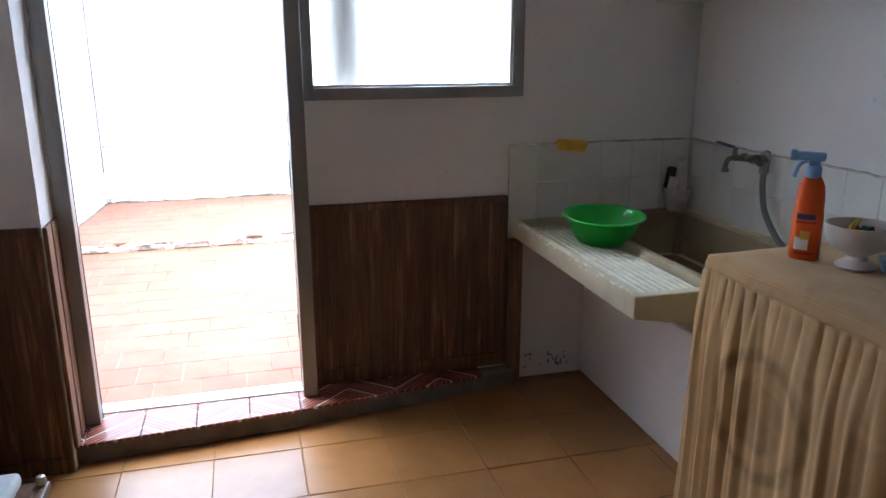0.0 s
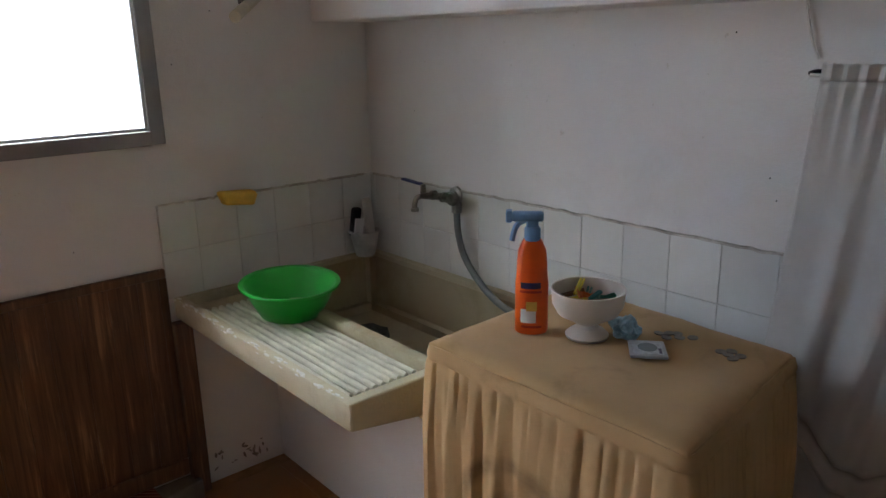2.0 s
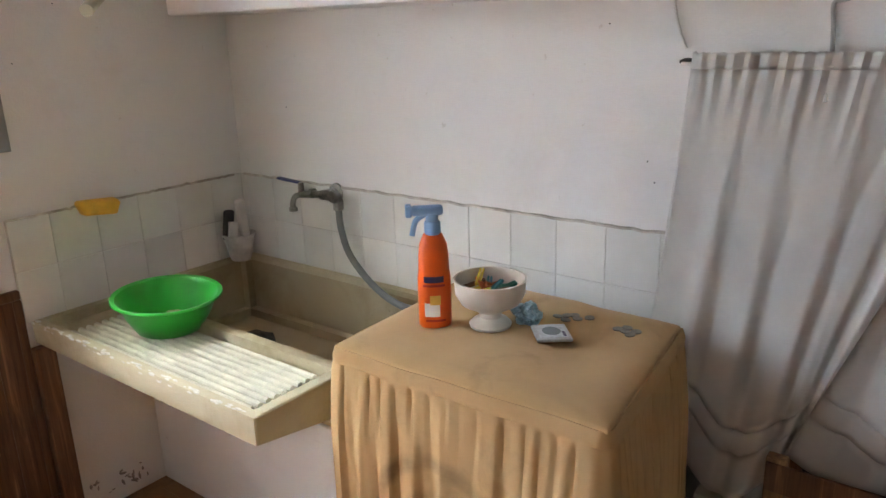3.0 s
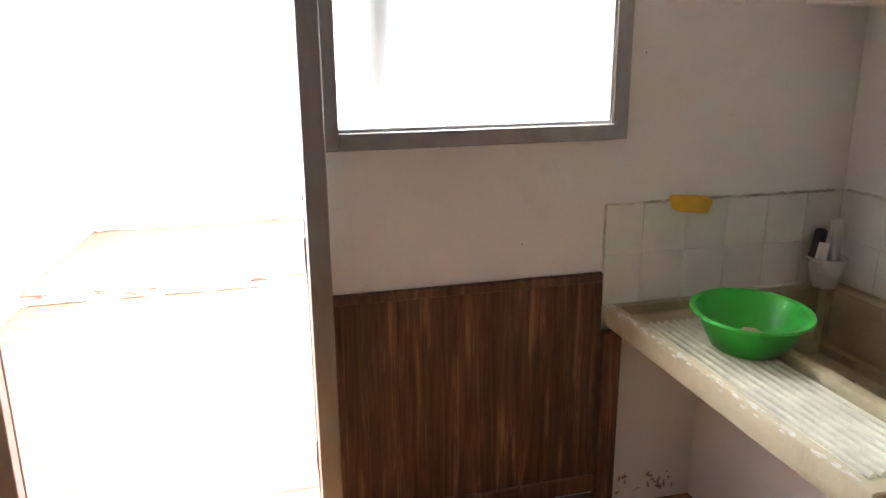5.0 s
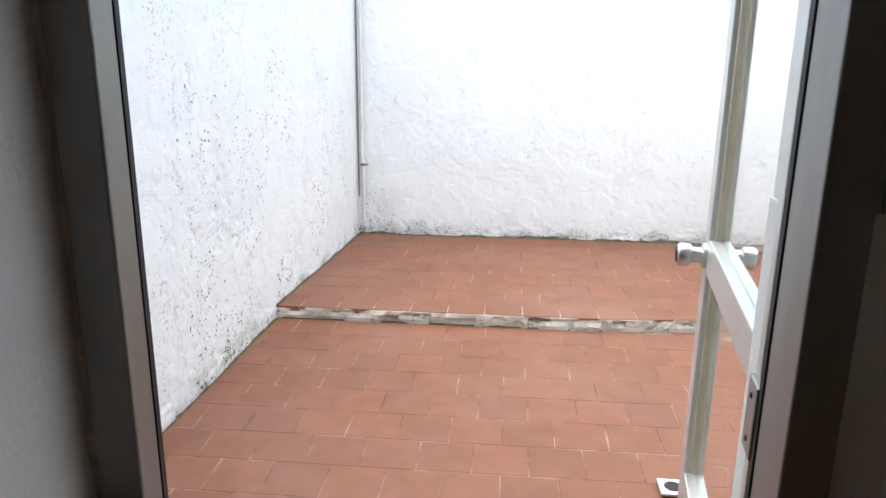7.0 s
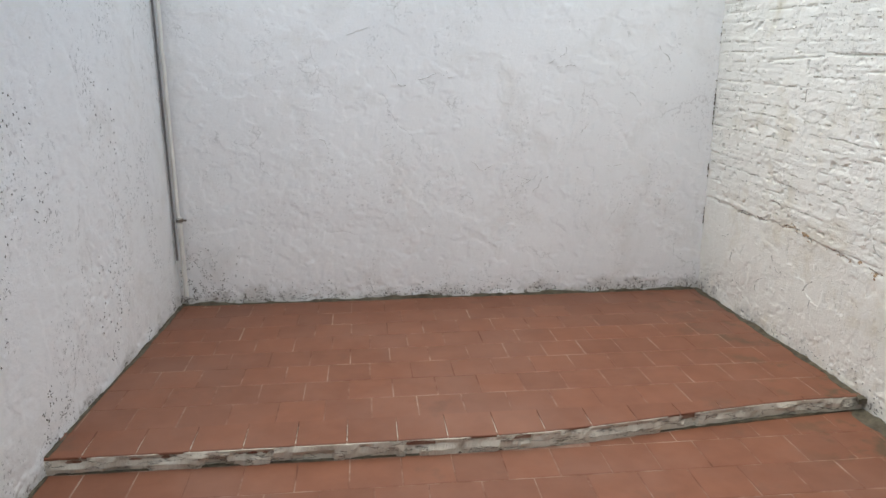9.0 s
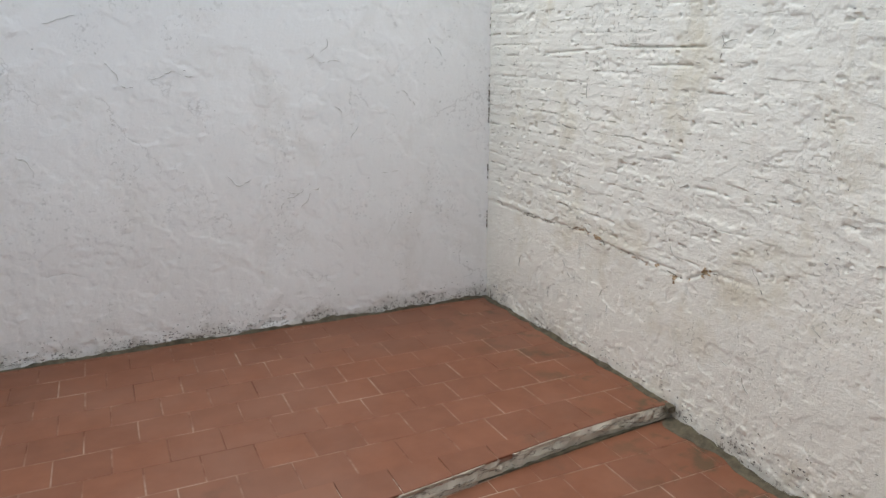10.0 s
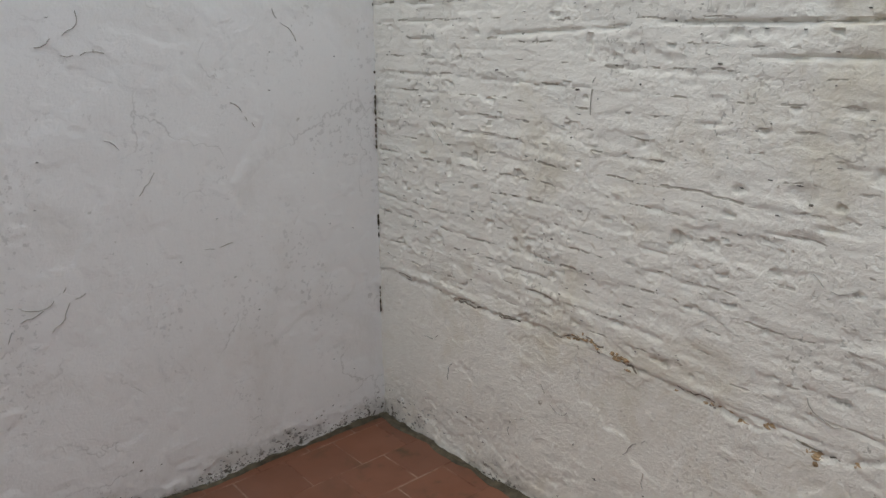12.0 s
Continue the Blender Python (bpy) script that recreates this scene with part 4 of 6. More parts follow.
wainscot("wainscot_window", (1.246, 0.0, STEP_Z), "x", 0.808, STEP_Z + 0.001, 0.826, "dark wood panel wainscot below the window", count=9)
wainscot("wainscot_pier", (0.115, -0.30, 0.0), "x", 0.268, 0.0, 0.865, "dark wood panel wainscot on the pier", count=3)
wainscot("wainscot_left", (XL, -0.315, 0.0), "y", 4.2, 0.0, 0.865, "dark wood panel wainscot on the room wall", count=44)
reveal = thing("wainscot_reveal", (0.391, -0.22, STEP_Z), "fluted wood lining in the door reveal", "wall panel", kind="structure")
for k in range(5):
    y0 = -0.300 + k * 0.038
    part("strip", box(0.389, 0.403 - 0.003 * (k % 2), y0, y0 + 0.035, STEP_Z, 0.862, 0.004), wood("reddish reveal wood", (0.16, 0.075, 0.045), (0.33, 0.18, 0.11)) if k == 0 else bpy.data.materials["reddish reveal wood"], reveal)
post = thing("sink_board", (2.095, 0.0, 0.0), "dark wooden board standing under the sink edge", "board")
part("board", box(2.058, 2.117, -0.042, -0.004, 0.0, 0.640, 0.005), TRIM_WOOD, post)

# ---- white wall tiles round the sink ----
band = solo("tile_band", box(2.058, XR - 0.002, -0.0105, 0.004, 0.72, 1.03, 0.001), TILE_BED, "band of white glazed tiles over the sink", "tiles", kind="structure")
band_r = solo("tile_band_tap", box(XR - 0.0105, XR + 0.004, -1.735, -0.006, 0.72, 1.03, 0.001), TILE_BED, "band of white glazed tiles along the tap wall", "tiles", kind="structure")
TILE_W = 0.1425


def wall_tile(lo, hi, along):
    w, h = (hi - lo) / 2 - 0.0007, 0.0772
    own = box(-w, w, -0.004, 0.004, -h, h, 0.001, seg=1) if along == "x" else box(-0.004, 0.004, -w, w, -h, h, 0.001, seg=1)
    return finish("tile", own, CERAMIC)


random.seed(5)
for r in range(2):
    z = 0.7975 + 0.156 * r
    cuts = [2.059] + [2.180 + TILE_W * k for k in range(5)] + [XR - 0.014]
    for lo, hi in zip(cuts, cuts[1:]):
        ob = new("tile", wall_tile(lo, hi, "x"))
        ob.parent, ob.location = band, ((lo + hi) / 2, -0.009 - random.uniform(0, 0.0008), z)
    cuts = [-1.734] + [-0.040 - TILE_W * k for k in range(11, -1, -1)] + [-0.014]
    for lo, hi in zip(cuts, cuts[1:]):
        ob = new("tile", wall_tile(lo, hi, "y"))
        ob.parent, ob.location = band_r, (XR - 0.009 - random.uniform(0, 0.0008), (lo + hi) / 2, z)
bm = bmesh.new()
for a, b in (((2.06, -0.012), (2.85, -0.012)), ((XR - 0.012, -0.03), (XR - 0.012, -1.735))):
    n = 60
    tube([(a[0] + (b[0] - a[0]) * k / n, a[1] + (b[1] - a[1]) * k / n, 1.031 + 0.004 * noise.noise((k * 0.9, a[0], 1))) for k in range(n + 1)], 0.0045, 5, bm)
solo("tile_edge_mortar", bm, TILE_EDGE, "ragged mortar line along the top of the tiles", "mortar", kind="stuff")

# ---- stone sink ----
sink = thing("stone_sink", (2.45, -0.52, 0.56), "old cream cast stone laundry sink with ribbed washboard", "sink")
SX0, SX1, SY0, SY1, ST = 2.076, XR - 0.008, -1.030, -0.004, 0.722


def sink_front():
    # front slab, its rim and the sloped board
    own = box(SX0, SX0 + 0.030, SY0, SY1, 0.650, ST, 0.006)
    end = prism([(SX0 + 0.002, 0.651), (2.36, 0.604), (2.36, ST - 0.001), (SX0 + 0.002, ST - 0.001)], -SY0 - 0.035, -SY0 + 0.001, bevel=0.004)
    end.transform(Matrix.Rotation(radians(90), 4, "X"))
    joined(own, end)
    box(SX0 + 0.028, 2.358, SY1 - 0.035, SY1, 0.640, ST, 0.005, own)
    prism([(SX0 + 0.02, SY0 + 0.02), (2.372, SY0 + 0.02), (2.372, SY1 - 0.02), (SX0 + 0.02, SY1 - 0.02)], 0.648, 0.690, own)
    return own


part("washboard_slab", sink_front(), STONE, sink, "", True)
bm = bmesh.new()
for k in range(9):
    x = 2.129 + 0.0245 * k
    tube([(x, SY0 + 0.075, 0.695), (x, SY1 - 0.135, 0.695)], 0.0086, 8, bm)
# ribs are paler than the slab
part("washboard_ribs", bm, plain("pale rib stone", (0.64, 0.62, 0.50), 0.75, 0, 0.16, 16, 0.3), sink, "pale washboard ribs", True)
bm = box(2.348, 2.385, SY0, SY1, 0.56, ST, 0.007)
box(2.385, SX1, SY0, SY0 + 0.040, 0.50, ST, 0.006, bm)
box(2.385, SX1, SY1 - 0.030, SY1, 0.50, ST + 0.01, 0.006, bm)
box(SX1 - 0.035, SX1, SY0 + 0.04, SY1 - 0.03, 0.50, ST + 0.01, 0.006, bm)
part("basin_rim", bm, STONE, sink, "", True)
bm = bmesh.new()
bmesh.ops.create_cube(bm, size=1, matrix=Matrix.Translation(((2.384 + SX1 - 0.034) / 2, (SY0 + SY1 + 0.010) / 2, 0.606)) @ Matrix.Diagonal((SX1 - 0.034 - 2.384, SY1 - SY0 - 0.068, 0.216, 1)))
bmesh.ops.delete(bm, geom=[f for f in bm.faces if f.normal.z > 0.9], context="FACES")
bmesh.ops.bevel(bm, geom=[e for e in bm.edges if not e.is_boundary], offset=0.03, segments=4, affect="EDGES")
bmesh.ops.reverse_faces(bm, faces=bm.faces)
bmesh.ops.solidify(bm, geom=bm.faces[:], thickness=-0.004)
part("basin_lining", bm, BASIN, sink, "brown stained sink basin", True)
bm = bmesh.new()
random.seed(3)
for k in range(170):
    y = SY0 + 0.04 + 1.0 * random.random()
    s = random.uniform(0.003, 0.008)
    bmesh.ops.create_icosphere(bm, subdivisions=1, radius=s, matrix=Matrix.Translation((SX0 + 0.004 + random.uniform(-0.003, 0.008), y, ST - random.uniform(-0.001, 0.014))) @ Matrix.Diagonal((0.7, 2.2, 0.6, 1)))
tagged(part("chipped_edge", bm, WORN, sink, "chipped white front edge", True), kind="stuff")
bm = revolve([(0, 0.513), (0.05, 0.513), (0.07, 0.53), (0.065, 0.56), (0.03, 0.575), (0, 0.578)], 14, (2.60, -0.36, 0))
for v in bm.verts:
    v.co += 0.012 * Vector((noise.noise(v.co * 30), noise.noise(v.co * 31 + Vector((3, 3, 3))), noise.noise(v.co * 29)))
solo("dark_rag", bm, plain("dark wet cloth", (0.06, 0.062, 0.055), 0.8, 0, 0.4, 40, 0.6), "crumpled dark rag lying in the basin", "rag", True)

# green bowl
bowl = thing("washing_bowl", (2.308, -0.365, 0.70), "bright green plastic washing bowl on the washboard", "bowl")
tilt = Matrix.Translation((2.308, -0.365, 0.703)) @ Matrix.Rotation(radians(3), 4, "X")
part("bowl_body", revolve([(0, 0.0), (0.085, 0.0), (0.094, 0.004), (0.120, 0.05), (0.135, 0.088), (0.142, 0.100), (0.154, 0.104), (0.156, 0.101), (0.154, 0.107),
                           (0.142, 0.104), (0.132, 0.089), (0.117, 0.052), (0.089, 0.008), (0, 0.006)], 56, turn=tilt), GREEN, bowl, "", True)

# soap on its ledge, cup with brush, little holder
soap = thing("soap_bar", (2.31, -0.03, 1.03), "worn yellow soap bar stuck to the tile edge", "soap")
bm = box(2.254, 2.386, -0.058, -0.0125, 0.998, 1.046, 0.012, seg=3)
for v in bm.verts:
    v.co.z += 0.004 * noise.noise(v.co * 24) - 0.10 * (v.co.x - 2.32)
    if v.co.z < 1.02:
        v.co.x = 2.32 + (v.co.x - 2.32) * 0.84
part("bar", bm, YELLOW, soap, "", True)
holder = thing("wall_cup", (2.80, -0.06, 0.74), "grubby grey plastic cup with brush in the sink corner", "cup")
part("cup", revolve([(0, 0.735), (0.034, 0.735), (0.040, 0.75), (0.055, 0.822), (0.060, 0.826), (0.060, 0.833), (0.053, 0.833), (0.036, 0.752), (0, 0.745)], 24, (2.795, -0.078, 0)), plain("grubby plastic", (0.52, 0.50, 0.47), 0.5, 0, 0.25, 20), holder, "", True)
part("brush", box(-0.016, 0.016, -0.012, 0.012, -0.090, 0.090, 0.007, turn=Matrix.Translation((2.818, -0.078, 0.872)) @ Matrix.Rotation(radians(-14), 4, "Y") @ Matrix.Rotation(radians(12), 4, "X")), WHITE_PAINT, holder, "white brush handle")
part("sponge", box(-0.020, 0.020, -0.012, 0.012, -0.055, 0.055, 0.010, turn=Matrix.Translation((2.768, -0.060, 0.866)) @ Matrix.Rotation(radians(10), 4, "Y")), plain("dark sponge", (0.07, 0.065, 0.07), 0.9), holder, "dark scouring pad")
part("tag", box(-0.018, 0.018, -0.024, -0.015, -0.04, 0.014, 0.001, turn=Matrix.Translation((2.772, -0.062, 0.866)) @ Matrix.Rotation(radians(10), 4, "Y")), WHITE_INK, holder, "pale paper tag")

# tap
tap = thing("wall_tap", (XR, -0.455, 0.985), "tarnished double wall tap with blue lever", "tap")
part("rosette", revolve([(0, 0), (0.032, 0), (0.030, 0.008), (0.018, 0.012), (0.018, 0.05), (0, 0.05)], 24, (XR - 0.010, -0.505, 1.012), AX), CHROME, tap, "", True)
part("body", tube([(XR - 0.050, -0.550, 1.012), (XR - 0.052, -0.46, 1.008), (XR - 0.055, -0.378, 1.000)], 0.0125, 14), CHROME, tap, "", True)
part("spout", tube([(XR - 0.055, -0.375, 0.998), (XR - 0.068, -0.362, 0.992), (XR - 0.074, -0.355, 0.970), (XR - 0.074, -0.355, 0.948)], 0.0098, 12), CHROME, tap, "", True)
part("spout_ring", revolve([(0.010, 0), (0.0145, 0), (0.0145, 0.012), (0.010, 0.012)], 16, (XR - 0.074, -0.355, 0.944)), CHROME, tap, "", True)
part("stem", revolve([(0, 0), (0.011, 0), (0.009, 0.03), (0, 0.03)], 14, (XR - 0.056, -0.382, 1.010)), CHROME, tap, "", True)
part("lever", box(-0.010, 0.010, 0, 0.085, -0.004, 0.004, 0.003, turn=Matrix.Translation((XR - 0.056, -0.375, 1.040)) @ Matrix.Rotation(radians(14), 4, "Z") @ Matrix.Rotation(radians(8), 4, "X")), plain("blue lever", (0.035, 0.05, 0.16), 0.4), tap, "dark blue lever")
part("outlet_nut", revolve([(0, 0), (0.017, 0), (0.017, 0.03), (0.013, 0.036), (0, 0.036)], 8, (XR - 0.050, -0.547, 0.966)), CHROME, tap, "", True)
part("valve_wheel", revolve([(0, 0), (0.022, 0), (0.024, 0.008), (0.020, 0.016), (0, 0.016)], 12, (XR - 0.062, -0.547, 1.014), AX), CHROME, tap, "", True)
for y in (-0.425, -0.475, -0.535):
    part("collar_nut", revolve([(0.010, 0), (0.0175, 0), (0.0175, 0.014), (0.010, 0.014)], 6, (XR - 0.052, y, 1.009), Matrix.Rotation(radians(90), 4, "X")), CHROME, tap)
hose = thing("water_hose", (XR - 0.05, -0.487, 0.96), "grey ribbed washing machine water hose", "hose")
part("hose", tube([(XR - 0.050, -0.547, 0.968), (XR - 0.052, -0.555, 0.90), (XR - 0.062, -0.60, 0.82), (XR - 0.085, -0.72, 0.745), (XR - 0.11, -0.86, 0.715),
                   (XR - 0.10, -1.02, 0.72), (XR - 0.085, -1.12, 0.66), (XR - 0.075, -1.19, 0.5)], 0.0108, 12, ripple=0.06), HOSE, hose, "", True)
hose2 = thing("drain_hose", (2.62, -1.0, 0.70), "grey drain hose hooked over the sink end", "hose")
part("hose", tube([(2.50, -0.88, 0.60), (2.50, -0.93, 0.70), (2.505, -0.99, 0.755), (2.515, -1.05, 0.752), (2.525, -1.080, 0.70), (2.53, -1.082, 0.5)], 0.016, 12, ripple=0.06), HOSE, hose2, "", True)

# ---- covered washing machine ----
washer = thing("washing_machine", (2.45, -1.51, 0.0), "white washing machine hidden under a tan cloth", "washing machine")
MX0, MX1, MY0, MY1, MZ = 2.214, 2.755, -1.775, -1.186, 0.862


def askew(bm):
    """The machine and its cover stand a little out of square with the walls."""
    fl, fr, br, bl = (2.222, -1.140), (2.232, -1.783), (2.737, -1.722), (2.765, -1.113)
    for v in bm.verts:
        p, q = (v.co.x - MX0 + 0.008) / (MX1 - MX0 + 0.018), (v.co.y - MY0 + 0.008) / (MY1 - MY0 + 0.016)
        w = ((1 - p) * q, (1 - p) * (1 - q), p * (1 - q), p * q)
        v.co.x, v.co.y = (sum(k * c[i] for k, c in zip(w, (fl, fr, br, bl))) for i in (0, 1))
    return bm


part("body", askew(box(MX0 + 0.016, MX1, MY0 + 0.012, MY1 - 0.012, 0.02, MZ, 0.012)), WHITE_PAINT, washer)
part("porthole", revolve([(0.10, 0.0), (0.155, 0.0), (0.16, 0.008), (0.15, 0.014), (0.10, 0.010)], 32, (MX0 + 0.012, -1.48, 0.46), AX), CHROME, washer, "", True)
for x in (MX0 + 0.06, MX1 - 0.06):
    for y in (MY0 + 0.06, MY1 - 0.06):
        part("foot", revolve([(0, 0), (0.02, 0), (0.02, 0.022), (0, 0.022)], 12, (x, y, 0)), RUBBER, washer)
cover = thing("machine_cover", (2.45, -1.51, 0.86), "tan cotton cover with gathered skirt on the machine", "cloth cover")
bm = box(MX0 - 0.008, MX1 + 0.01, MY0 - 0.008, MY1 + 0.008, MZ + 0.001, MZ + 0.013, 0.0055, seg=3)
bmesh.ops.subdivide_edges(bm, edges=[e for e in bm.edges if e.calc_length() > 0.2], cuts=24, use_grid_fill=True)
for v in bm.verts:
    if v.co.z > MZ + 0.006:
        v.co.z += 0.0035 * noise.noise((v.co.x * 9, v.co.y * 9, 0.3)) + 0.002 * noise.noise((v.co.x * 25, v.co.y * 25, 1.3)) + 0.001
for v in bm.verts:
    rim = min(v.co.x - MX0 + 0.008, MX1 + 0.01 - v.co.x, v.co.y - MY0 + 0.008, MY1 + 0.008 - v.co.y)
    v.co.z -= 0.010 * max(0.0, 1 - max(rim, 0) / 0.035) ** 2
part("top_sheet", askew(bm), TAN_CLOTH, cover, "", True)


def skirt_loop():
    """Points round the cover in plan, with the outward normal, from the sink side over the front to the far side."""
    r, out = 0.02, []
    x0, x1, y0, y1 = MX0 - 0.008, MX1 + 0.01, MY0 - 0.008, MY1 + 0.008
    legs = [((x1, y1), (x0 + r, y1), (0, 1)), ((x0, y1 - r), (x0, y0 + r), (-1, 0)), ((x0 + r, y0), (x1, y0), (0, -1))]
    for i, (p, q, nrm) in enumerate(legs):
        n = int(math.hypot(q[0] - p[0], q[1] - p[1]) / 0.0055)
        for k in range(n + 1):
            s = k / n
            out.append((p[0] + (q[0] - p[0]) * s, p[1] + (q[1] - p[1]) * s, *nrm))
        if i < 2:
            n2 = legs[i + 1][2]
            for k in range(1, 6):
                a = k / 6 * math.pi / 2
                nx, ny = nrm[0] * math.cos(a) + n2[0] * math.sin(a), nrm[1] * math.cos(a) + n2[1] * math.sin(a)
                cx, cy = x0 + r, (y1 - r if i == 0 else y0 + r)
                out.append((cx + r * nx, cy + r * ny, nx, ny))
    return out


bm = bmesh.new()
loop, grid = skirt_loop(), []
heights = [MZ + 0.004, MZ - 0.002, MZ - 0.018, MZ - 0.027, MZ - 0.031, MZ - 0.038, MZ - 0.06] + [MZ - 0.06 - 0.0475 * k for k in range(1, 17)]
for j, z in enumerate(heights):
    row, fall = [], max(0.0, (MZ - 0.027 - z))
    for i, (x, y, nx, ny) in enumerate(loop):
        s = i * 0.0055
        fine = 2 * math.pi * s / 0.034 + 11 * noise.noise((s * 8, 0.3, 0.1)) + 1.2 * noise.noise((s * 6, z * 6, 0.4))
        wide = 2 * math.pi * s / 0.070 + 5.0 * noise.noise((s * 3.2, 0.8, 0.1)) + 1.1 * noise.noise((s * 2, z * 2.2, 0.9))
        near = min(1, fall / 0.015) * max(0.0, 1 - fall / 0.22)
        pleat = (1 - abs(math.sin(fine / 2))) ** 2 * (0.3 + 1.4 * abs(noise.noise((s * 21, 4, 0.3 + 0.4 * z))))
        fold = -0.014 * min(1, fall / 0.02) * (0.07 + 0.93 * max(0.0, 1 - fall / 0.24)) * pleat + 0.004 * near \
            + 0.0095 * min(1, fall / 0.24) * (0.45 + 0.9 * abs(noise.noise((s * 4, 2.2, z)))) * (math.sin(wide) + 0.4 * math.sin(2.3 * wide + 1.3)) \
            + 0.003 * min(1, fall / 0.05) * noise.noise((s * 17, z * 7, 6.1))
        seam = 0.0035 if j in (2, 3) else (0.001 if j == 4 else 0.002)
        off = 0.0075 + seam + fold + 0.012 * min(1, fall / 0.15) + 0.020 * min(1, fall / 0.8)
        if 1 < j < 5:
            off += 0.0022 * noise.noise((s * 45, j * 0.6, 1.9)) + 0.0015 * noise.noise((s * 16, 2.2, 0.4))
        if j < 2:
            off, z = (-0.012, MZ - 0.002) if j == 0 else (0.0035, MZ + 0.001)
        row.append(bm.verts.new((x + nx * off, y + ny * off, z + 0.004 * noise.noise((s * 9, z * 4, 3)))))
    grid.append(row)
for a, b in zip(grid, grid[1:]):
    for k in range(len(loop) - 1):
        bm.faces.new((a[k], b[k], b[k + 1], a[k + 1]))
skirt = part("skirt", askew(bm), RINGED, cover, "gathered tan skirt with ring shaped rub marks", True)
sol = skirt.modifiers.new("thickness", "SOLIDIFY")
sol.thickness, sol.offset = 0.0015, -1
TZ = MZ + 0.0150

# spray bottle
bottle = thing("spray_bottle", (2.420, -1.270, TZ), "orange trigger spray bottle with pale blue head", "spray bottle")
FACE = Matrix.Translation((2.420, -1.270, TZ)) @ Matrix.Rotation(radians(-48), 4, "Z")


def oval(profile, squash=0.66, mat=None):
    own = revolve(profile, 36)
    own.transform(FACE @ Matrix.Diagonal((1, squash, 1, 1)))
    return own


part("bottle_body", oval([(0, 0), (0.034, 0), (0.037, 0.004), (0.037, 0.115), (0.0345, 0.135), (0.0335, 0.165), (0.0305, 0.192), (0.022, 0.212), (0.018, 0.218), (0, 0.218)]), ORANGE, bottle, "", True)
part("collar", revolve([(0, 0.214), (0.017, 0.214), (0.018, 0.218), (0.018, 0.240), (0.015, 0.244), (0, 0.244)], 24, turn=FACE), SKYBLUE, bottle, "", True)
head = box(-0.024, 0.046, -0.012, 0.012, 0.256, 0.278, 0.007, seg=3, turn=FACE @ Matrix.Rotation(radians(180), 4, "Z"))
box(-0.014, 0.013, -0.0105, 0.0105, 0.240, 0.262, 0.006, head, 3, FACE)
part("spray_head", head, SKYBLUE, bottle, "", True)
part("nozzle", box(-0.058, -0.044, -0.011, 0.011, 0.254, 0.281, 0.003, turn=FACE), SKYBLUE, bottle)
part("trigger", tube([FACE @ Vector((-0.016, 0, 0.258)), FACE @ Vector((-0.036, 0, 0.244)), FACE @ Vector((-0.045, 0, 0.212))], 0.0062, 8), SKYBLUE, bottle, "", True)


def on_bottle(x0, x1, z0, z1, mat, name, lift=0.0):
    own = bmesh.new()
    vs = []
    for z in (z0, z1):
        for k in range(7):
            x = x0 + (x1 - x0) * k / 6
            y = -0.66 * math.sqrt(max(0, 0.0374**2 - x * x)) - 0.0004 - lift
            vs.append(own.verts.new(FACE @ Vector((x, y, z))))
    for k in range(6):
        own.faces.new((vs[k], vs[k + 1], vs[k + 8], vs[k + 7]))
    return part(name, own, mat, bottle, "", True)


on_bottle(-0.024, 0.020, 0.108, 0.122, NAVY, "brand_block")
on_bottle(-0.026, 0.022, 0.098, 0.103, RED_INK, "text_bar")
on_bottle(-0.022, 0.022, 0.016, 0.021, RED_INK, "text_bar")
on_bottle(-0.024, 0.010, 0.028, 0.060, WHITE_INK, "printed_picture")
on_bottle(-0.012, 0.012, 0.056, 0.078, plain("yellow print", (0.8, 0.5, 0.1), 0.4), "printed_picture", 0.0003)

# footed dish with pegs
dish = thing("footed_dish", (2.487, -1.375, TZ), "cream ceramic footed dish full of pegs", "dish")
part("dish", revolve([(0, 0), (0.046, 0), (0.048, 0.006), (0.040, 0.014), (0.026, 0.022), (0.024, 0.032), (0.040, 0.042), (0.066, 0.056), (0.078, 0.078), (0.080, 0.106),
                      (0.082, 0.112), (0.077, 0.112), (0.074, 0.082), (0.058, 0.064), (0, 0.058)], 44, (2.487, -1.375, TZ)), CREAM, dish, "", True)
random.seed(9)
PEGS = [plain("peg " + n, c, 0.45) for n, c in (("yellow", (0.62, 0.50, 0.06)), ("orange", (0.50, 0.12, 0.02)), ("green", (0.03, 0.22, 0.15)), ("brown", (0.18, 0.09, 0.04)), ("teal", (0.02, 0.18, 0.20)))]
for k in range(22):
    a, rr = random.uniform(0, 6.28), 0.050 * math.sqrt(random.random())
    m = Matrix.Translation((2.487 + rr * math.cos(a), -1.375 + rr * math.sin(a), TZ + 0.078 + 0.022 * random.random())) @ Euler((random.uniform(-0.4, 0.4), random.uniform(-0.4, 0.4), random.uniform(0, 6.28))).to_matrix().to_4x4()
    peg = thing("clothes_peg", m.translation, "small coloured plastic clothes peg in the dish", "peg", "pegs in the dish")
    j = part("jaw", box(-0.028, 0.028, 0.001, 0.006, -0.004, 0.004, 0.0015, seg=1, turn=m), PEGS[k % 5], peg)
    part("jaw", box(-0.028, 0.028, -0.006, -0.001, -0.004, 0.004, 0.0015, seg=1, turn=m), PEGS[k % 5], peg)

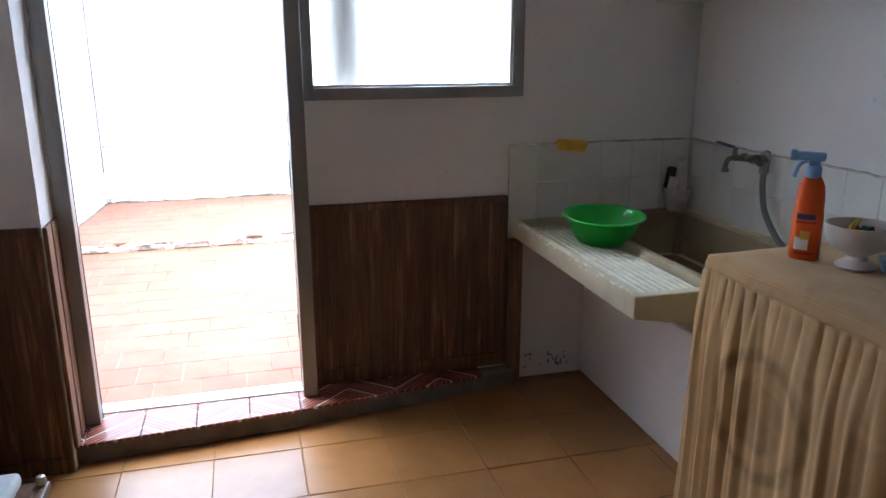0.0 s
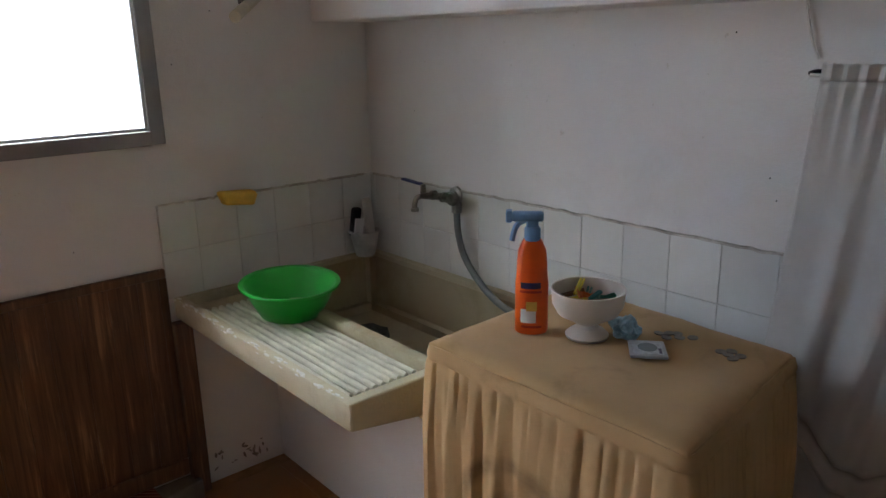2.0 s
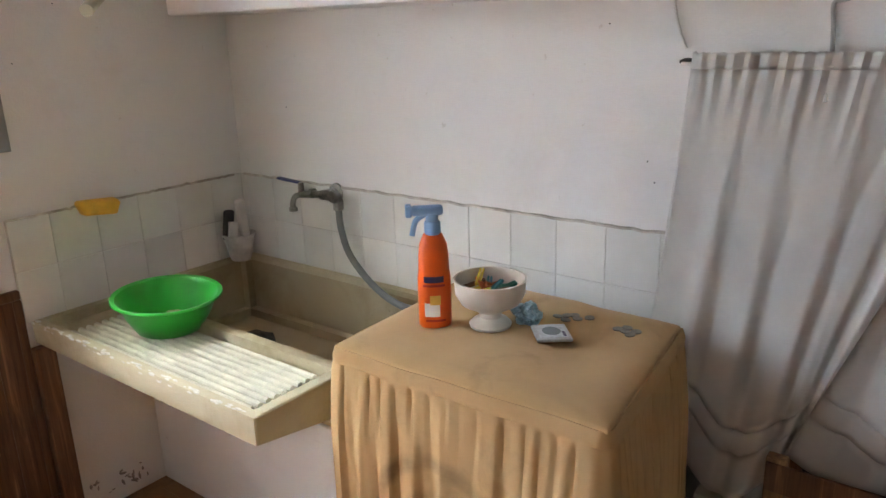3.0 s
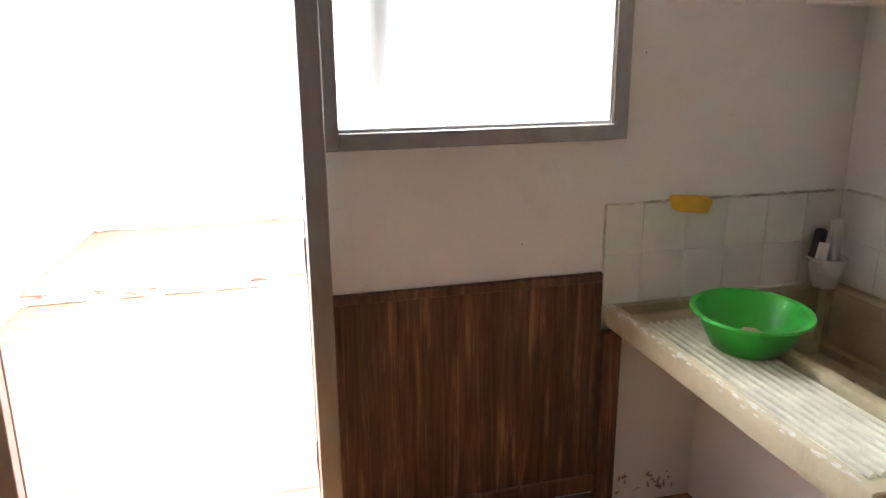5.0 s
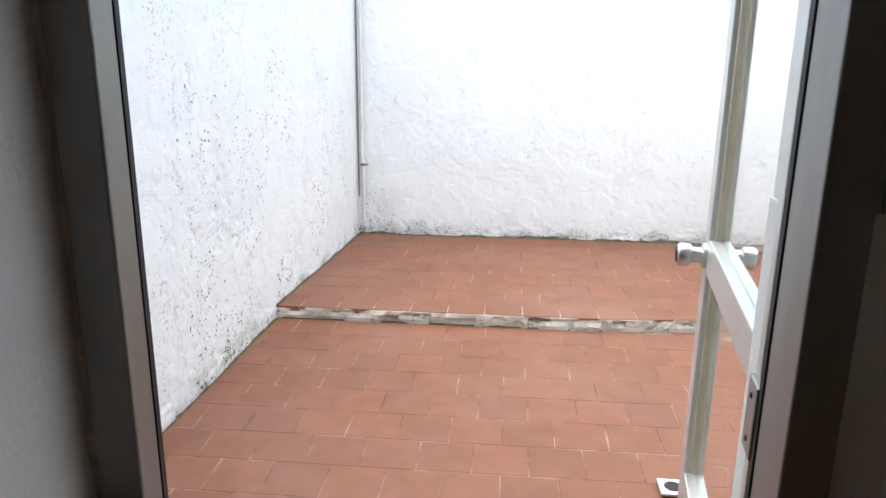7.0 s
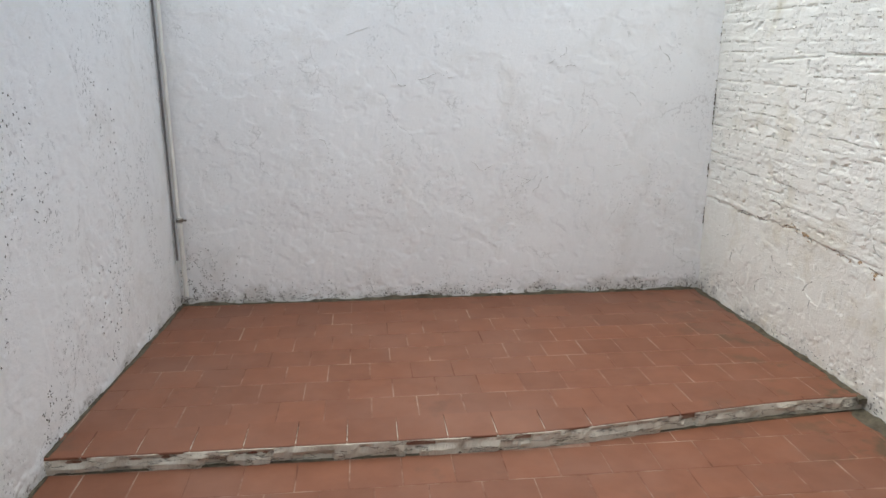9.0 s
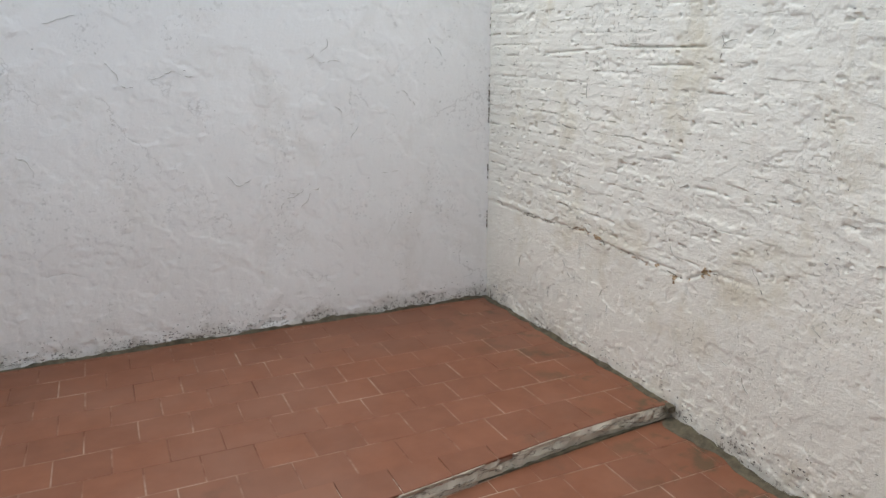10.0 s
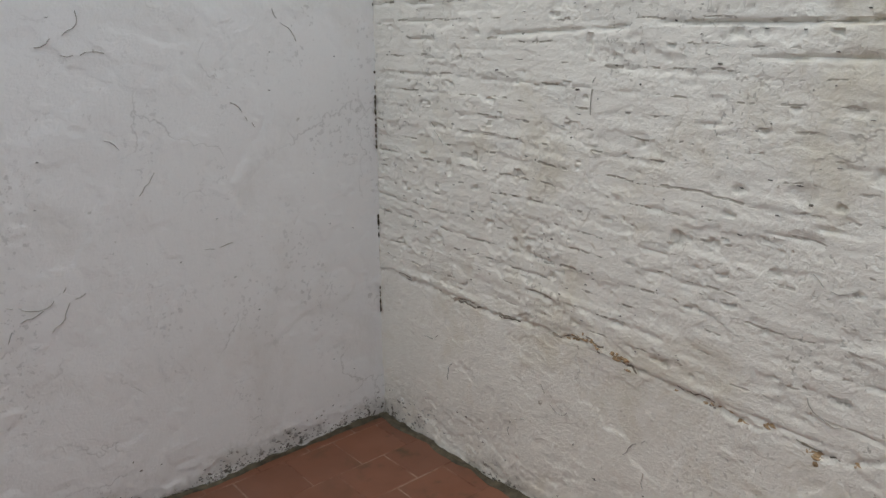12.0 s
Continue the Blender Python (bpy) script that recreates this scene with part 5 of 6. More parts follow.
# packet, wrapper, coins
packet = thing("foil_packet", (2.49, -1.545, TZ), "small folded grey foil packet on the cloth", "packet")
pm = Matrix.Translation((2.500, -1.523, TZ + 0.010)) @ Matrix.Rotation(radians(38), 4, "Z") @ Matrix.Rotation(radians(6), 4, "Y")
bm = box(-0.055, 0.055, -0.038, 0.038, -0.004, 0.004, 0.0035, turn=pm)
part("pouch", bm, FOIL, packet, "", True)
part("label", box(-0.046, 0.046, -0.030, 0.030, 0.0042, 0.0046, 0, turn=pm), plain("pale packet print", (0.52, 0.56, 0.60), 0.35, 0.1, 0.3, 90), packet)
part("emblem", revolve([(0, 0.0048), (0.020, 0.0048), (0.020, 0.0052), (0, 0.0052)], 20, turn=pm @ Matrix.Diagonal((1.5, 1, 1, 1))), plain("dark emblem", (0.12, 0.16, 0.18), 0.4), packet)
part("text_bar", box(-0.04, -0.005, -0.027, -0.021, 0.0048, 0.0051, 0, turn=pm), NAVY, packet)
wrap = bmesh.new()
bmesh.ops.create_icosphere(wrap, subdivisions=4, radius=0.030)
for v in wrap.verts:
    v.co *= 1 + 0.45 * noise.noise(v.co * 45) + 0.25 * noise.noise(v.co * 110)
    v.co.z *= 0.85
wrap.transform(Matrix.Translation((2.540, -1.440, TZ + 0.024)))
solo("blue_wrapper", wrap, BLUE_BAG, "crumpled light blue plastic wrapper by the dish", "wrapper")
me = finish("coin", revolve([(0, 0), (0.0115, 0), (0.0118, 0.0010), (0.0112, 0.002), (0, 0.0018)], 18), COIN, True)
random.seed(2)
for x, y in ((2.60, -1.500), (2.615, -1.515), (2.59, -1.525), (2.625, -1.530), (2.61, -1.545), (2.63, -1.565), (2.605, -1.645), (2.60, -1.665), (2.622, -1.660), (2.612, -1.685), (2.59, -1.68)):
    c = tagged(new("coin", me), "dull small coin lying on the tan cloth", "coin", "coins on the cover")
    c.location, c.rotation_euler = (x + 0.012, y + 0.022, TZ + 0.0005), (random.uniform(-0.08, 0.08), random.uniform(-0.08, 0.08), 0)

# ---- curtain over the alcove ----
rod = thing("curtain_wire", (2.828, -2.260, 1.43), "thin white curtain wire on wall hooks", "curtain rail")
part("wire", tube([(2.833, -1.650, 1.432), (2.828, -2.260, 1.425), (2.833, -3.110, 1.43)], 0.004, 8), WHITE_PAINT, rod, "", True)
for y in (-1.650, -2.170, -3.100):
    part("hook", tube([(XR + 0.006, y, 1.436), (2.858, y, 1.438), (2.833, y, 1.436)], 0.005, 8), RUBBER, rod, "", True)


def curtain(name, y0, y1, z1, zb, label, slant, depth_x, seed, hem=True, spread=0.0):
    c = thing(name, (depth_x, (y0 + y1) / 2, zb(0.5)), label, "curtain")

    def surface(s, z):
        y = y0 + (y1 - y0) * s
        fall = (z1 - z)
        y += fall * (slant + spread * s * s * s)
        run = s * abs(y1 - y0)
        fine = 2 * math.pi * run / 0.034 + 2.0 * noise.noise((s * 9, 0.2, seed)) + seed
        broad = 2 * math.pi * run / 0.125 + 3.2 * noise.noise((s * 4, z * 0.5, seed)) + seed
        drop = min(1, fall / 0.45)
        x = depth_x + 0.0045 * max(0.0, 1 - fall / 0.22) * math.sin(fine) + drop * (0.0080 + 0.004 * noise.noise((s * 6, z, seed + 8))) * (math.sin(broad) + 0.3 * math.sin(1.9 * broad + 1.1)) \
            - 0.05 * fall * fall + 0.012 * noise.noise((s * 5, z * 4, seed + 3))
        return x, y, z

    def sheet(s0, s1, ztop, zbot, n, m, lift=0.0):
        own, g = bmesh.new(), []
        for j in range(m + 1):
            row = []
            for i in range(n + 1):
                s = s0 + (s1 - s0) * i / n
                zt, zl = ztop(s), zbot(s)
                x, y, z = surface(s, zt + (zl - zt) * j / m)
                row.append(own.verts.new((x - lift, y, z)))
            g.append(row)
        for a, b in zip(g, g[1:]):
            for k in range(n):
                own.faces.new((a[k], b[k], b[k + 1], a[k + 1]))
        return own
    cols = max(24, int(abs(y1 - y0) / 0.006))
    body = part("fabric", sheet(0, 1, lambda s: z1, lambda s: zb(s) + (0.17 if hem else 0), cols, 40), SHEER, c, "", True)
    head_b = part("gathered_heading", sheet(0, 1, lambda s: z1 + 0.030 + 0.006 * noise.noise((s * 60, seed, 0)), lambda s: z1 - 0.004, cols, 4, 0.004), SHEER, c, "ruffled gathered curtain heading", True)
    pieces = [body, head_b]
    if hem:
        pieces.append(part("lace_band", sheet(0, 1, lambda s: zb(s) + 0.171, lambda s: zb(s) + 0.115, cols, 4, 0.002), LACE, c, "openwork lace band", True))
        pieces.append(part("hem", sheet(0, 1, lambda s: zb(s) + 0.116, lambda s: zb(s) + 0.006 * noise.noise((s * 9, 1, seed)), cols, 6), SHEER, c, "", True))
    for p in pieces:
        k = p.modifiers.new("thickness", "SOLIDIFY")
        k.thickness = 0.0012
    return c


curtain("curtain", -1.675, -2.260, 1.426, lambda s: 0.515 + 0.07 * math.cos(math.pi * min(1, s / 0.45)) + 0.30 * max(0, s - 0.5), "white voile curtain with lace band pulled aside", 0.09, 2.822, 1.0, spread=0.28)
curtain("curtain", -2.060, -3.060, 1.428, lambda s: 0.61 - 0.10 * min(1, s * 4), "white voile curtain with lace band over an alcove", 0.20, 2.836, 7.0, spread=-0.1)

# things half hidden behind the curtain
rack = thing("wooden_crate", (2.818, -2.060, 0.0), "worn wooden crate half hidden by the curtain", "crate")
for y in (-1.945, -2.260):
    for x in (2.763, 2.933):
        part("post", box(x - 0.016, x + 0.016, y - 0.022, y + 0.022, 0.0, 0.60, 0.004), PALE_WOOD, rack)
for z in (0.08, 0.30, 0.52):
    part("slat", box(2.741, 2.750, -2.280, -1.925, z, z + 0.07, 0.003), TRIM_WOOD, rack)
    part("slat", box(2.750, 2.946, -2.290, -2.282, z, z + 0.07, 0.003), TRIM_WOOD, rack)
part("crate_floor", box(2.750, 2.946, -2.280, -1.925, 0.04, 0.055, 0.002), TRIM_WOOD, rack)
ped = thing("perforated_box", (2.828, -1.820, 0.0), "white box with round dark holes under the curtain", "box")
part("box_body", box(2.788, 2.948, -1.895, -1.760, 0.0, 0.42, 0.006), WHITE_PAINT, ped)
# black discs stand for the shade inside the holes
for z in (0.30, 0.37):
    for y in (-1.860, -1.830, -1.795):
        part("hole", revolve([(0, 0), (0.011, 0), (0.011, 0.002), (0, 0.002)], 14, (2.788, y, z), AX), BLACK, ped)

# wires, wall pole, nails
cable = thing("wall_cable", (XR, -1.935, 1.46), "pale electric cable bent over the curtain", "cable")
part("cable", tube([(2.828, -1.945, 1.36), (2.863, -1.940, 1.44), (2.883, -1.933, 1.50), (2.890, -1.928, 1.545), (2.890, -1.950, 1.553), (2.890, -2.020, 1.565), (2.890, -2.360, 1.575)], 0.0045, 8), plain("pale cable", (0.42, 0.42, 0.40), 0.5), cable, "", True)
cord = thing("hanging_cord", (XR, -1.620, 1.47), "short white cord hanging from the ledge", "cord")
part("cord", tube([(2.873, -1.610, 1.590), (2.883, -1.612, 1.545), (2.886, -1.624, 1.50), (2.888, -1.640, 1.462)], 0.003, 8), WHITE_PAINT, cord, "", True)
pole = thing("wall_pole", (2.36, -0.15, 1.62), "cream painted wooden pole fixed to the wall", "pole")
part("pole", tube([(2.255, -0.27, 1.592), (2.47, -0.02, 1.672)], 0.017, 14), plain("cream pole", (0.50, 0.46, 0.35), 0.6), pole, "", True)
# added dark block in place of the shadow behind the pole
part("shadow_block", box(2.40, 2.425, -0.10, -0.0, 1.640, 1.665, 0.005), plain("dark bracket", (0.09, 0.085, 0.08), 0.6), pole)
bm = bmesh.new()
for x, y, z in ((2.16, -0.004, 1.46), (2.10, -0.004, 1.30), (1.80, -0.004, 0.93), (2.30, -0.004, 1.62), (2.894, -0.28, 1.28), (2.894, -1.45, 1.52), (2.894, -1.580, 1.15), (2.894, -1.560, 1.20)):
    bmesh.ops.create_icosphere(bm, subdivisions=1, radius=0.0022, matrix=Matrix.Translation((x, y, z)))
solo("wall_nails", bm, RUBBER, "small dark nail holes in the plaster", "nails", kind="stuff")

bm = bmesh.new()
random.seed(41)
for k in range(24):
    x, z = random.uniform(2.15, 2.36), 0.045 + 0.07 * random.random() ** 1.5
    bmesh.ops.create_icosphere(bm, subdivisions=1, radius=random.uniform(0.004, 0.012), matrix=Matrix.Translation((x, -0.002, z)) @ Euler((k, k, k)).to_matrix().to_4x4() @ Matrix.Diagonal((1.4, 0.35, 0.5, 1)))
solo("peeling_plaster", bm, plain("dirty peeling plaster", (0.34, 0.30, 0.26), 0.9, 0, 0.5, 30, 0.6), "dirty peeling plaster low on the wall by the sink", "plaster", kind="stuff")

# furniture corner beside the door
stool = thing("low_stool", (0.34, -0.95, 0.0), "small dark wooden stool with pale cushion", "stool")
for x in (0.20, 0.42):
    for y in (-1.06, -0.85):
        part("leg", box(x - 0.016, x + 0.016, y - 0.016, y + 0.016, 0.0, 0.245, 0.004), TRIM_WOOD, stool)
part("seat", box(0.17, 0.45, -1.09, -0.82, 0.243, 0.270, 0.006), TRIM_WOOD, stool)
part("cushion", box(0.17, 0.385, -1.09, -0.825, 0.271, 0.312, 0.015, seg=3), plain("pale grey cushion", (0.52, 0.53, 0.52), 0.9, 0, 0.1, 30, 0.4), stool, "pale grey padded cushion", True)
part("finial", revolve([(0, 0), (0.010, 0), (0.014, 0.012), (0.010, 0.024), (0, 0.028)], 16, (0.432, -0.838, 0.271)), STEEL, stool, "bright metal knob", True)

# ---- courtyard fittings ----
down = thing("down_pipe", (1.440, 0.300, 0.0), "thick weathered grey plastic down pipe", "pipe")
part("pipe", revolve([(0, 0.0), (0.070, 0.0), (0.070, 3.9), (0, 3.9)], 36, (1.440, 0.300, 0.0)), PVC, down, "", True)
for z in (0.9, 2.5):
    part("clamp", revolve([(0.070, 0), (0.0745, 0), (0.0745, 0.03), (0.070, 0.03)], 36, (1.440, 0.300, z)), ALU, down, "", True)
thin = thing("corner_pipe", (-0.215, 4.48, 0.0), "thin white painted pipe in the courtyard corner", "pipe")
part("pipe", tube([(-0.205, 4.488, 0.075), (-0.205, 4.488, 0.56)], 0.014, 12), WHITE_PAINT, thin, "", True)
part("pipe", tube([(-0.212, 4.495, 0.56), (-0.212, 4.495, 3.2)], 0.0105, 12), WHITE_PAINT, thin, "", True)
part("cable", tube([(-0.238, 4.488, 0.30), (-0.240, 4.493, 1.2), (-0.238, 4.490, 3.2)], 0.006, 8), plain("grey cable", (0.16, 0.15, 0.15), 0.6), thin, "dark cable", True)
cl = part("clamp", revolve([(0.013, 0), (0.021, 0), (0.021, 0.018), (0.013, 0.018)], 16, (-0.205, 4.488, 0.53)), CHROME, thin, "", True)
part("clamp_screw", box(-0.205, -0.165, 4.480, 4.490, 0.534, 0.544, 0.002), CHROME, cl)
wire = thing("wall_wire", (-0.40, 1.35, 1.44), "loose grey wire hanging on the courtyard wall", "wire")
part("wire", tube([(-0.40, 1.12, 1.60), (-0.395, 1.20, 1.49), (-0.385, 1.32, 1.436), (-0.375, 1.46, 1.43)], 0.0035, 8), plain("grey wire", (0.35, 0.35, 0.34), 0.5), wire, "", True)
drain = thing("floor_drain", (1.44, 1.32, 0.02), "small metal floor drain with dark grate", "drain")
part("rim", box(1.395, 1.485, 1.275, 1.365, 0.000, 0.0095, 0.002), STEEL, drain)
part("grate", revolve([(0, 0.0096), (0.028, 0.0096), (0.026, 0.012), (0, 0.012)], 20, (1.44, 1.32, 0)), BLACK, drain)

# flecks of dirt, dark scales for pits, bare masonry and fine cracks on the courtyard walls
def on_wall(a, b, relief):
    """Points (along, height, lift) of a wall, as arrays, to the world."""
    length = math.hypot(b[0] - a[0], b[1] - a[1])
    dx, dy = (b[0] - a[0]) / length, (b[1] - a[1]) / length

    def at(u, v, lift):
        d = relief(u, v) + lift
        return np.stack([a[0] + dx * u - dy * d, a[1] + dy * u + dx * d, v], -1)
    return at


RIGHT_AT, FAR_AT, LEFT_AT = on_wall(RIGHT_A, RIGHT_B, brick_relief), on_wall(FAR_A, FAR_B, FAR_RELIEF), on_wall(LEFT_A, LEFT_B, LEFT_RELIEF)


def clinging(name, points, faces, material, label, category):
    me = bpy.data.meshes.new(name)
    me.from_pydata(points.tolist(), [], faces)
    me.materials.append(material)
    me.update()
    return tagged(new(name, me), label, category, kind="stuff")


def flecks(name, at, spots, material, label, category):
    """Small ragged scales that cling to a wall: spots of (along, height, half length, half height)."""
    rows, faces, n = [], [], 7
    for u, v, su, sv in spots:
        first = len(rows)
        rows.append((u, v, 0.0040))
        for k in range(n):
            ang, r = 2 * math.pi * k / n, random.uniform(0.45, 1.2)
            rows.append((u + su * r * math.cos(ang), v + sv * r * math.sin(ang), 0.0008))
        faces += [(first, first + 1 + k, first + 1 + (k + 1) % n) for k in range(n)]
    rows = np.array(rows)
    return clinging(name, at(rows[:, 0], rows[:, 1], rows[:, 2]), faces, material, label, category)


def crack(lines, u, v, heading, length, r=0.0010, wander=0.9):
    """A ragged hairline that walks over a wall from a point."""
    stride = 0.016
    for k in range(max(3, int(length / stride))):
        heading += random.uniform(-wander, wander)
        p, q = u + stride * math.cos(heading), v + stride * math.sin(heading)
        if random.random() < 0.82:
            lines.append((u, v, p, q, r * random.uniform(0.5, 1.3)))
        u, v = p, q


def hairlines(name, at, lines, material, label):
    """Dark cracks as thin raised beads, from (along, height) to (along, height), half width."""
    rows, faces = [], []
    for u0, v0, u1, v1, r in lines:
        k, d = len(rows), math.hypot(u1 - u0, v1 - v0)
        nu, nv = -(v1 - v0) / d * r, (u1 - u0) / d * r
        for u, v in ((u0, v0), (u1, v1)):
            rows += [(u + nu, v + nv, 0.0008), (u, v, 0.0030), (u - nu, v - nv, 0.0008)]
        faces += [(k, k + 1, k + 4, k + 3), (k + 1, k + 2, k + 5, k + 4)]
    rows = np.array(rows)
    return clinging(name, at(rows[:, 0], rows[:, 1], rows[:, 2]), faces, material, label, "crack")


CREVICE = plain("crevice shade", (0.20, 0.175, 0.14), 0.95, 0, 0.4, 60, 0.5)
HAIRLINE = plain("hairline crack grey", (0.33, 0.31, 0.28), 0.95, 0, 0.3, 60, 0.4)
random.seed(21)
spots = []
for k in range(210):
    y = random.choice((random.gauss(3.48, 0.09), random.gauss(3.02, 0.07), random.uniform(2.72, 2.86)))
    u = y - 0.2
    v = float(render_edge(np.array([u]))[0]) + random.gauss(0.008, 0.008)
    if noise.noise((y * 14, v * 14, 2)) > -0.02:
        spots.append((u, v, random.uniform(0.003, 0.013), random.uniform(0.002, 0.006)))
flecks("broken_render", RIGHT_AT, spots, BRICK_BITS, "exposed ochre masonry in the broken render", "rubble")
# dark beads paint the shade of open gaps along the render edge
random.seed(23)
lines = []
for y0, y1 in ((4.52, 4.33), (4.22, 3.98), (3.95, 3.72), (3.70, 3.50), (3.48, 3.36), (3.33, 3.17), (3.14, 3.04), (3.02, 2.88), (2.80, 2.70)):
    for layer in range(3):
        y, z = y0 - random.uniform(0, 0.05), None
        while y > y1:
            lift = 0.012 * noise.noise((y * 9, layer * 3.3, 1.1)) + 0.004 + layer * 0.006
            up = float(render_edge(np.array([y - 0.2]))[0]) + lift + random.uniform(-0.003, 0.003)
            if z is not None and noise.noise((y * 11, layer * 7.1, 3.0)) > 0.04 + 0.06 * layer:
                lines.append((last, z, y - 0.2, up, random.uniform(0.0012, 0.0032)))
            last, z = y - 0.2, up
            y -= random.uniform(0.006, 0.018)
hairlines("render_crack", RIGHT_AT, lines, CREVICE, "dark broken crack along the lower render patch")

lines = []
random.seed(24)
for x, z, heading, length in ((2.06, 1.20, -0.9, 0.10), (2.05, 1.51, -1.9, 0.16), (2.0, 1.40, 0.3, 0.12), (2.61, 1.52, -1.4, 0.14), (1.78, 0.76, -0.8, 0.20), (1.87, 0.65, 0.4, 0.16), (2.14, 1.0, 0.2, 0.10),
                              (1.19, 1.33, 0.2, 0.22), (1.0, 1.42, -0.4, 0.2), (0.75, 1.58, 0.0, 0.18), (1.77, 0.66, 0.9, 0.16), (1.5, 0.85, 0.1, 0.2), (0.6, 1.0, -0.5, 0.14), (2.3, 0.8, 1.2, 0.14), (2.45, 1.25, -0.6, 0.12)):
    crack(lines, YARD_R + 0.1 - x, z, math.pi - heading, length, 0.0009, 0.65)
hairlines("limewash_cracks", FAR_AT, lines, HAIRLINE, "fine cracks round flaking limewash on the end wall")
lines = []
random.seed(25)
for k in range(16):
    crack(lines, random.uniform(1.6, 4.2), random.uniform(0.12, 1.6), random.choice((0.0, 3.1, -0.6, 0.5)), random.uniform(0.03, 0.12), 0.0009, 0.7)
for y, z, heading, length in ((3.62, 0.40, -0.5, 0.16), (3.42, 0.36, 2.6, 0.10), (3.85, 0.22, 1.3, 0.14), (2.62, 0.34, -0.3, 0.06), (2.5, 0.66, 0.5, 0.1), (4.2, 0.45, -1.2, 0.08)):
    crack(lines, y - 0.2, z, heading, length, 0.0012, 0.6)
hairlines("limewash_cracks", RIGHT_AT, lines, HAIRLINE, "fine cracks in the limewash of the rough wall")

# damp specks, and raised dark scales that paint the shade inside pits
PIT_SHADE_DIRT = plain("pit shade and dirt", (0.13, 0.122, 0.108), 0.95, 0, 0.4, 60, 0.5)
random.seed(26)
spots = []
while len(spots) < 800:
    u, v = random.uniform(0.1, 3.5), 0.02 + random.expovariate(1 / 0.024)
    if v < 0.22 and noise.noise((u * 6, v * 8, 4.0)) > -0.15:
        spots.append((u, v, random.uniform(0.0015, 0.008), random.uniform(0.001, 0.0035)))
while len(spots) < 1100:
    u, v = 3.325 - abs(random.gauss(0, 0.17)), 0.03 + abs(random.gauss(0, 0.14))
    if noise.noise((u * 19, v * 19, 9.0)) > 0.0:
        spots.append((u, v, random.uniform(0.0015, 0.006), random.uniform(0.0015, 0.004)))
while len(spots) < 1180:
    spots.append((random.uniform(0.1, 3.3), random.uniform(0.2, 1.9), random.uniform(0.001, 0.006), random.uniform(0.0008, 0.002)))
flecks("damp_specks", FAR_AT, spots, PIT_SHADE_DIRT, "dark damp specks low on the end wall", "dirt")
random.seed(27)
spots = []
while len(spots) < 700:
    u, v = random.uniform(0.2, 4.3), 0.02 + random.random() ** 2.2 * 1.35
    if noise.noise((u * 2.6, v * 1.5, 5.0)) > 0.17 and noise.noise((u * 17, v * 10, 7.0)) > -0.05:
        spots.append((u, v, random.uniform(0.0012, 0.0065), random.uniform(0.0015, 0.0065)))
flecks("pit_shade_specks", LEFT_AT, spots, PIT_SHADE_DIRT, "raised dark scales for shaded pits in the side wall's peeling limewash", "dirt")
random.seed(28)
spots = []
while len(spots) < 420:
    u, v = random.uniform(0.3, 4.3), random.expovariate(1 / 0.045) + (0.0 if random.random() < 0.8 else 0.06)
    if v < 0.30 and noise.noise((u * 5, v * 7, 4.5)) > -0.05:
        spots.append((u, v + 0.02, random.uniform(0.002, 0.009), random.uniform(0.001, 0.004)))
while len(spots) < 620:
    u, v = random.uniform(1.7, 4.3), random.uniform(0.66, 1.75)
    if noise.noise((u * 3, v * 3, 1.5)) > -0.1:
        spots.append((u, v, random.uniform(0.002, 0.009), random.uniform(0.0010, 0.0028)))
flecks("damp_specks", RIGHT_AT, spots, PIT_SHADE_DIRT, "dark specks and painted pit shade on the rough wall", "dirt")
bm = bmesh.new()
random.seed(22)
for k in range(150):
    z = random.uniform(0.10, 2.1)
    if noise.noise((z * 5.1, 0.4, 7)) < (0.1 if z < 0.9 else -0.2):
        continue
    bmesh.ops.create_icosphere(bm, subdivisions=1, radius=random.uniform(0.0015, 0.0042), matrix=Matrix.Translation((YARD_R - 0.004, YARD_FAR - 0.004, z)) @ Matrix.Diagonal((1, 1, random.uniform(1.2, 3.5), 1)))
solo("corner_crack", bm, MOSS, "dark broken crack in the courtyard corner", "crack", kind="stuff")

# ---- floor tiles ----
def tile_mesh(w, d, t, mat):
    return finish("tile", box(-w / 2, w / 2, -d / 2, d / 2, -t, 0, 0.0022, seg=1), mat)


P = 0.195
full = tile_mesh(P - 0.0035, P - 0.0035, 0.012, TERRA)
random.seed(31)


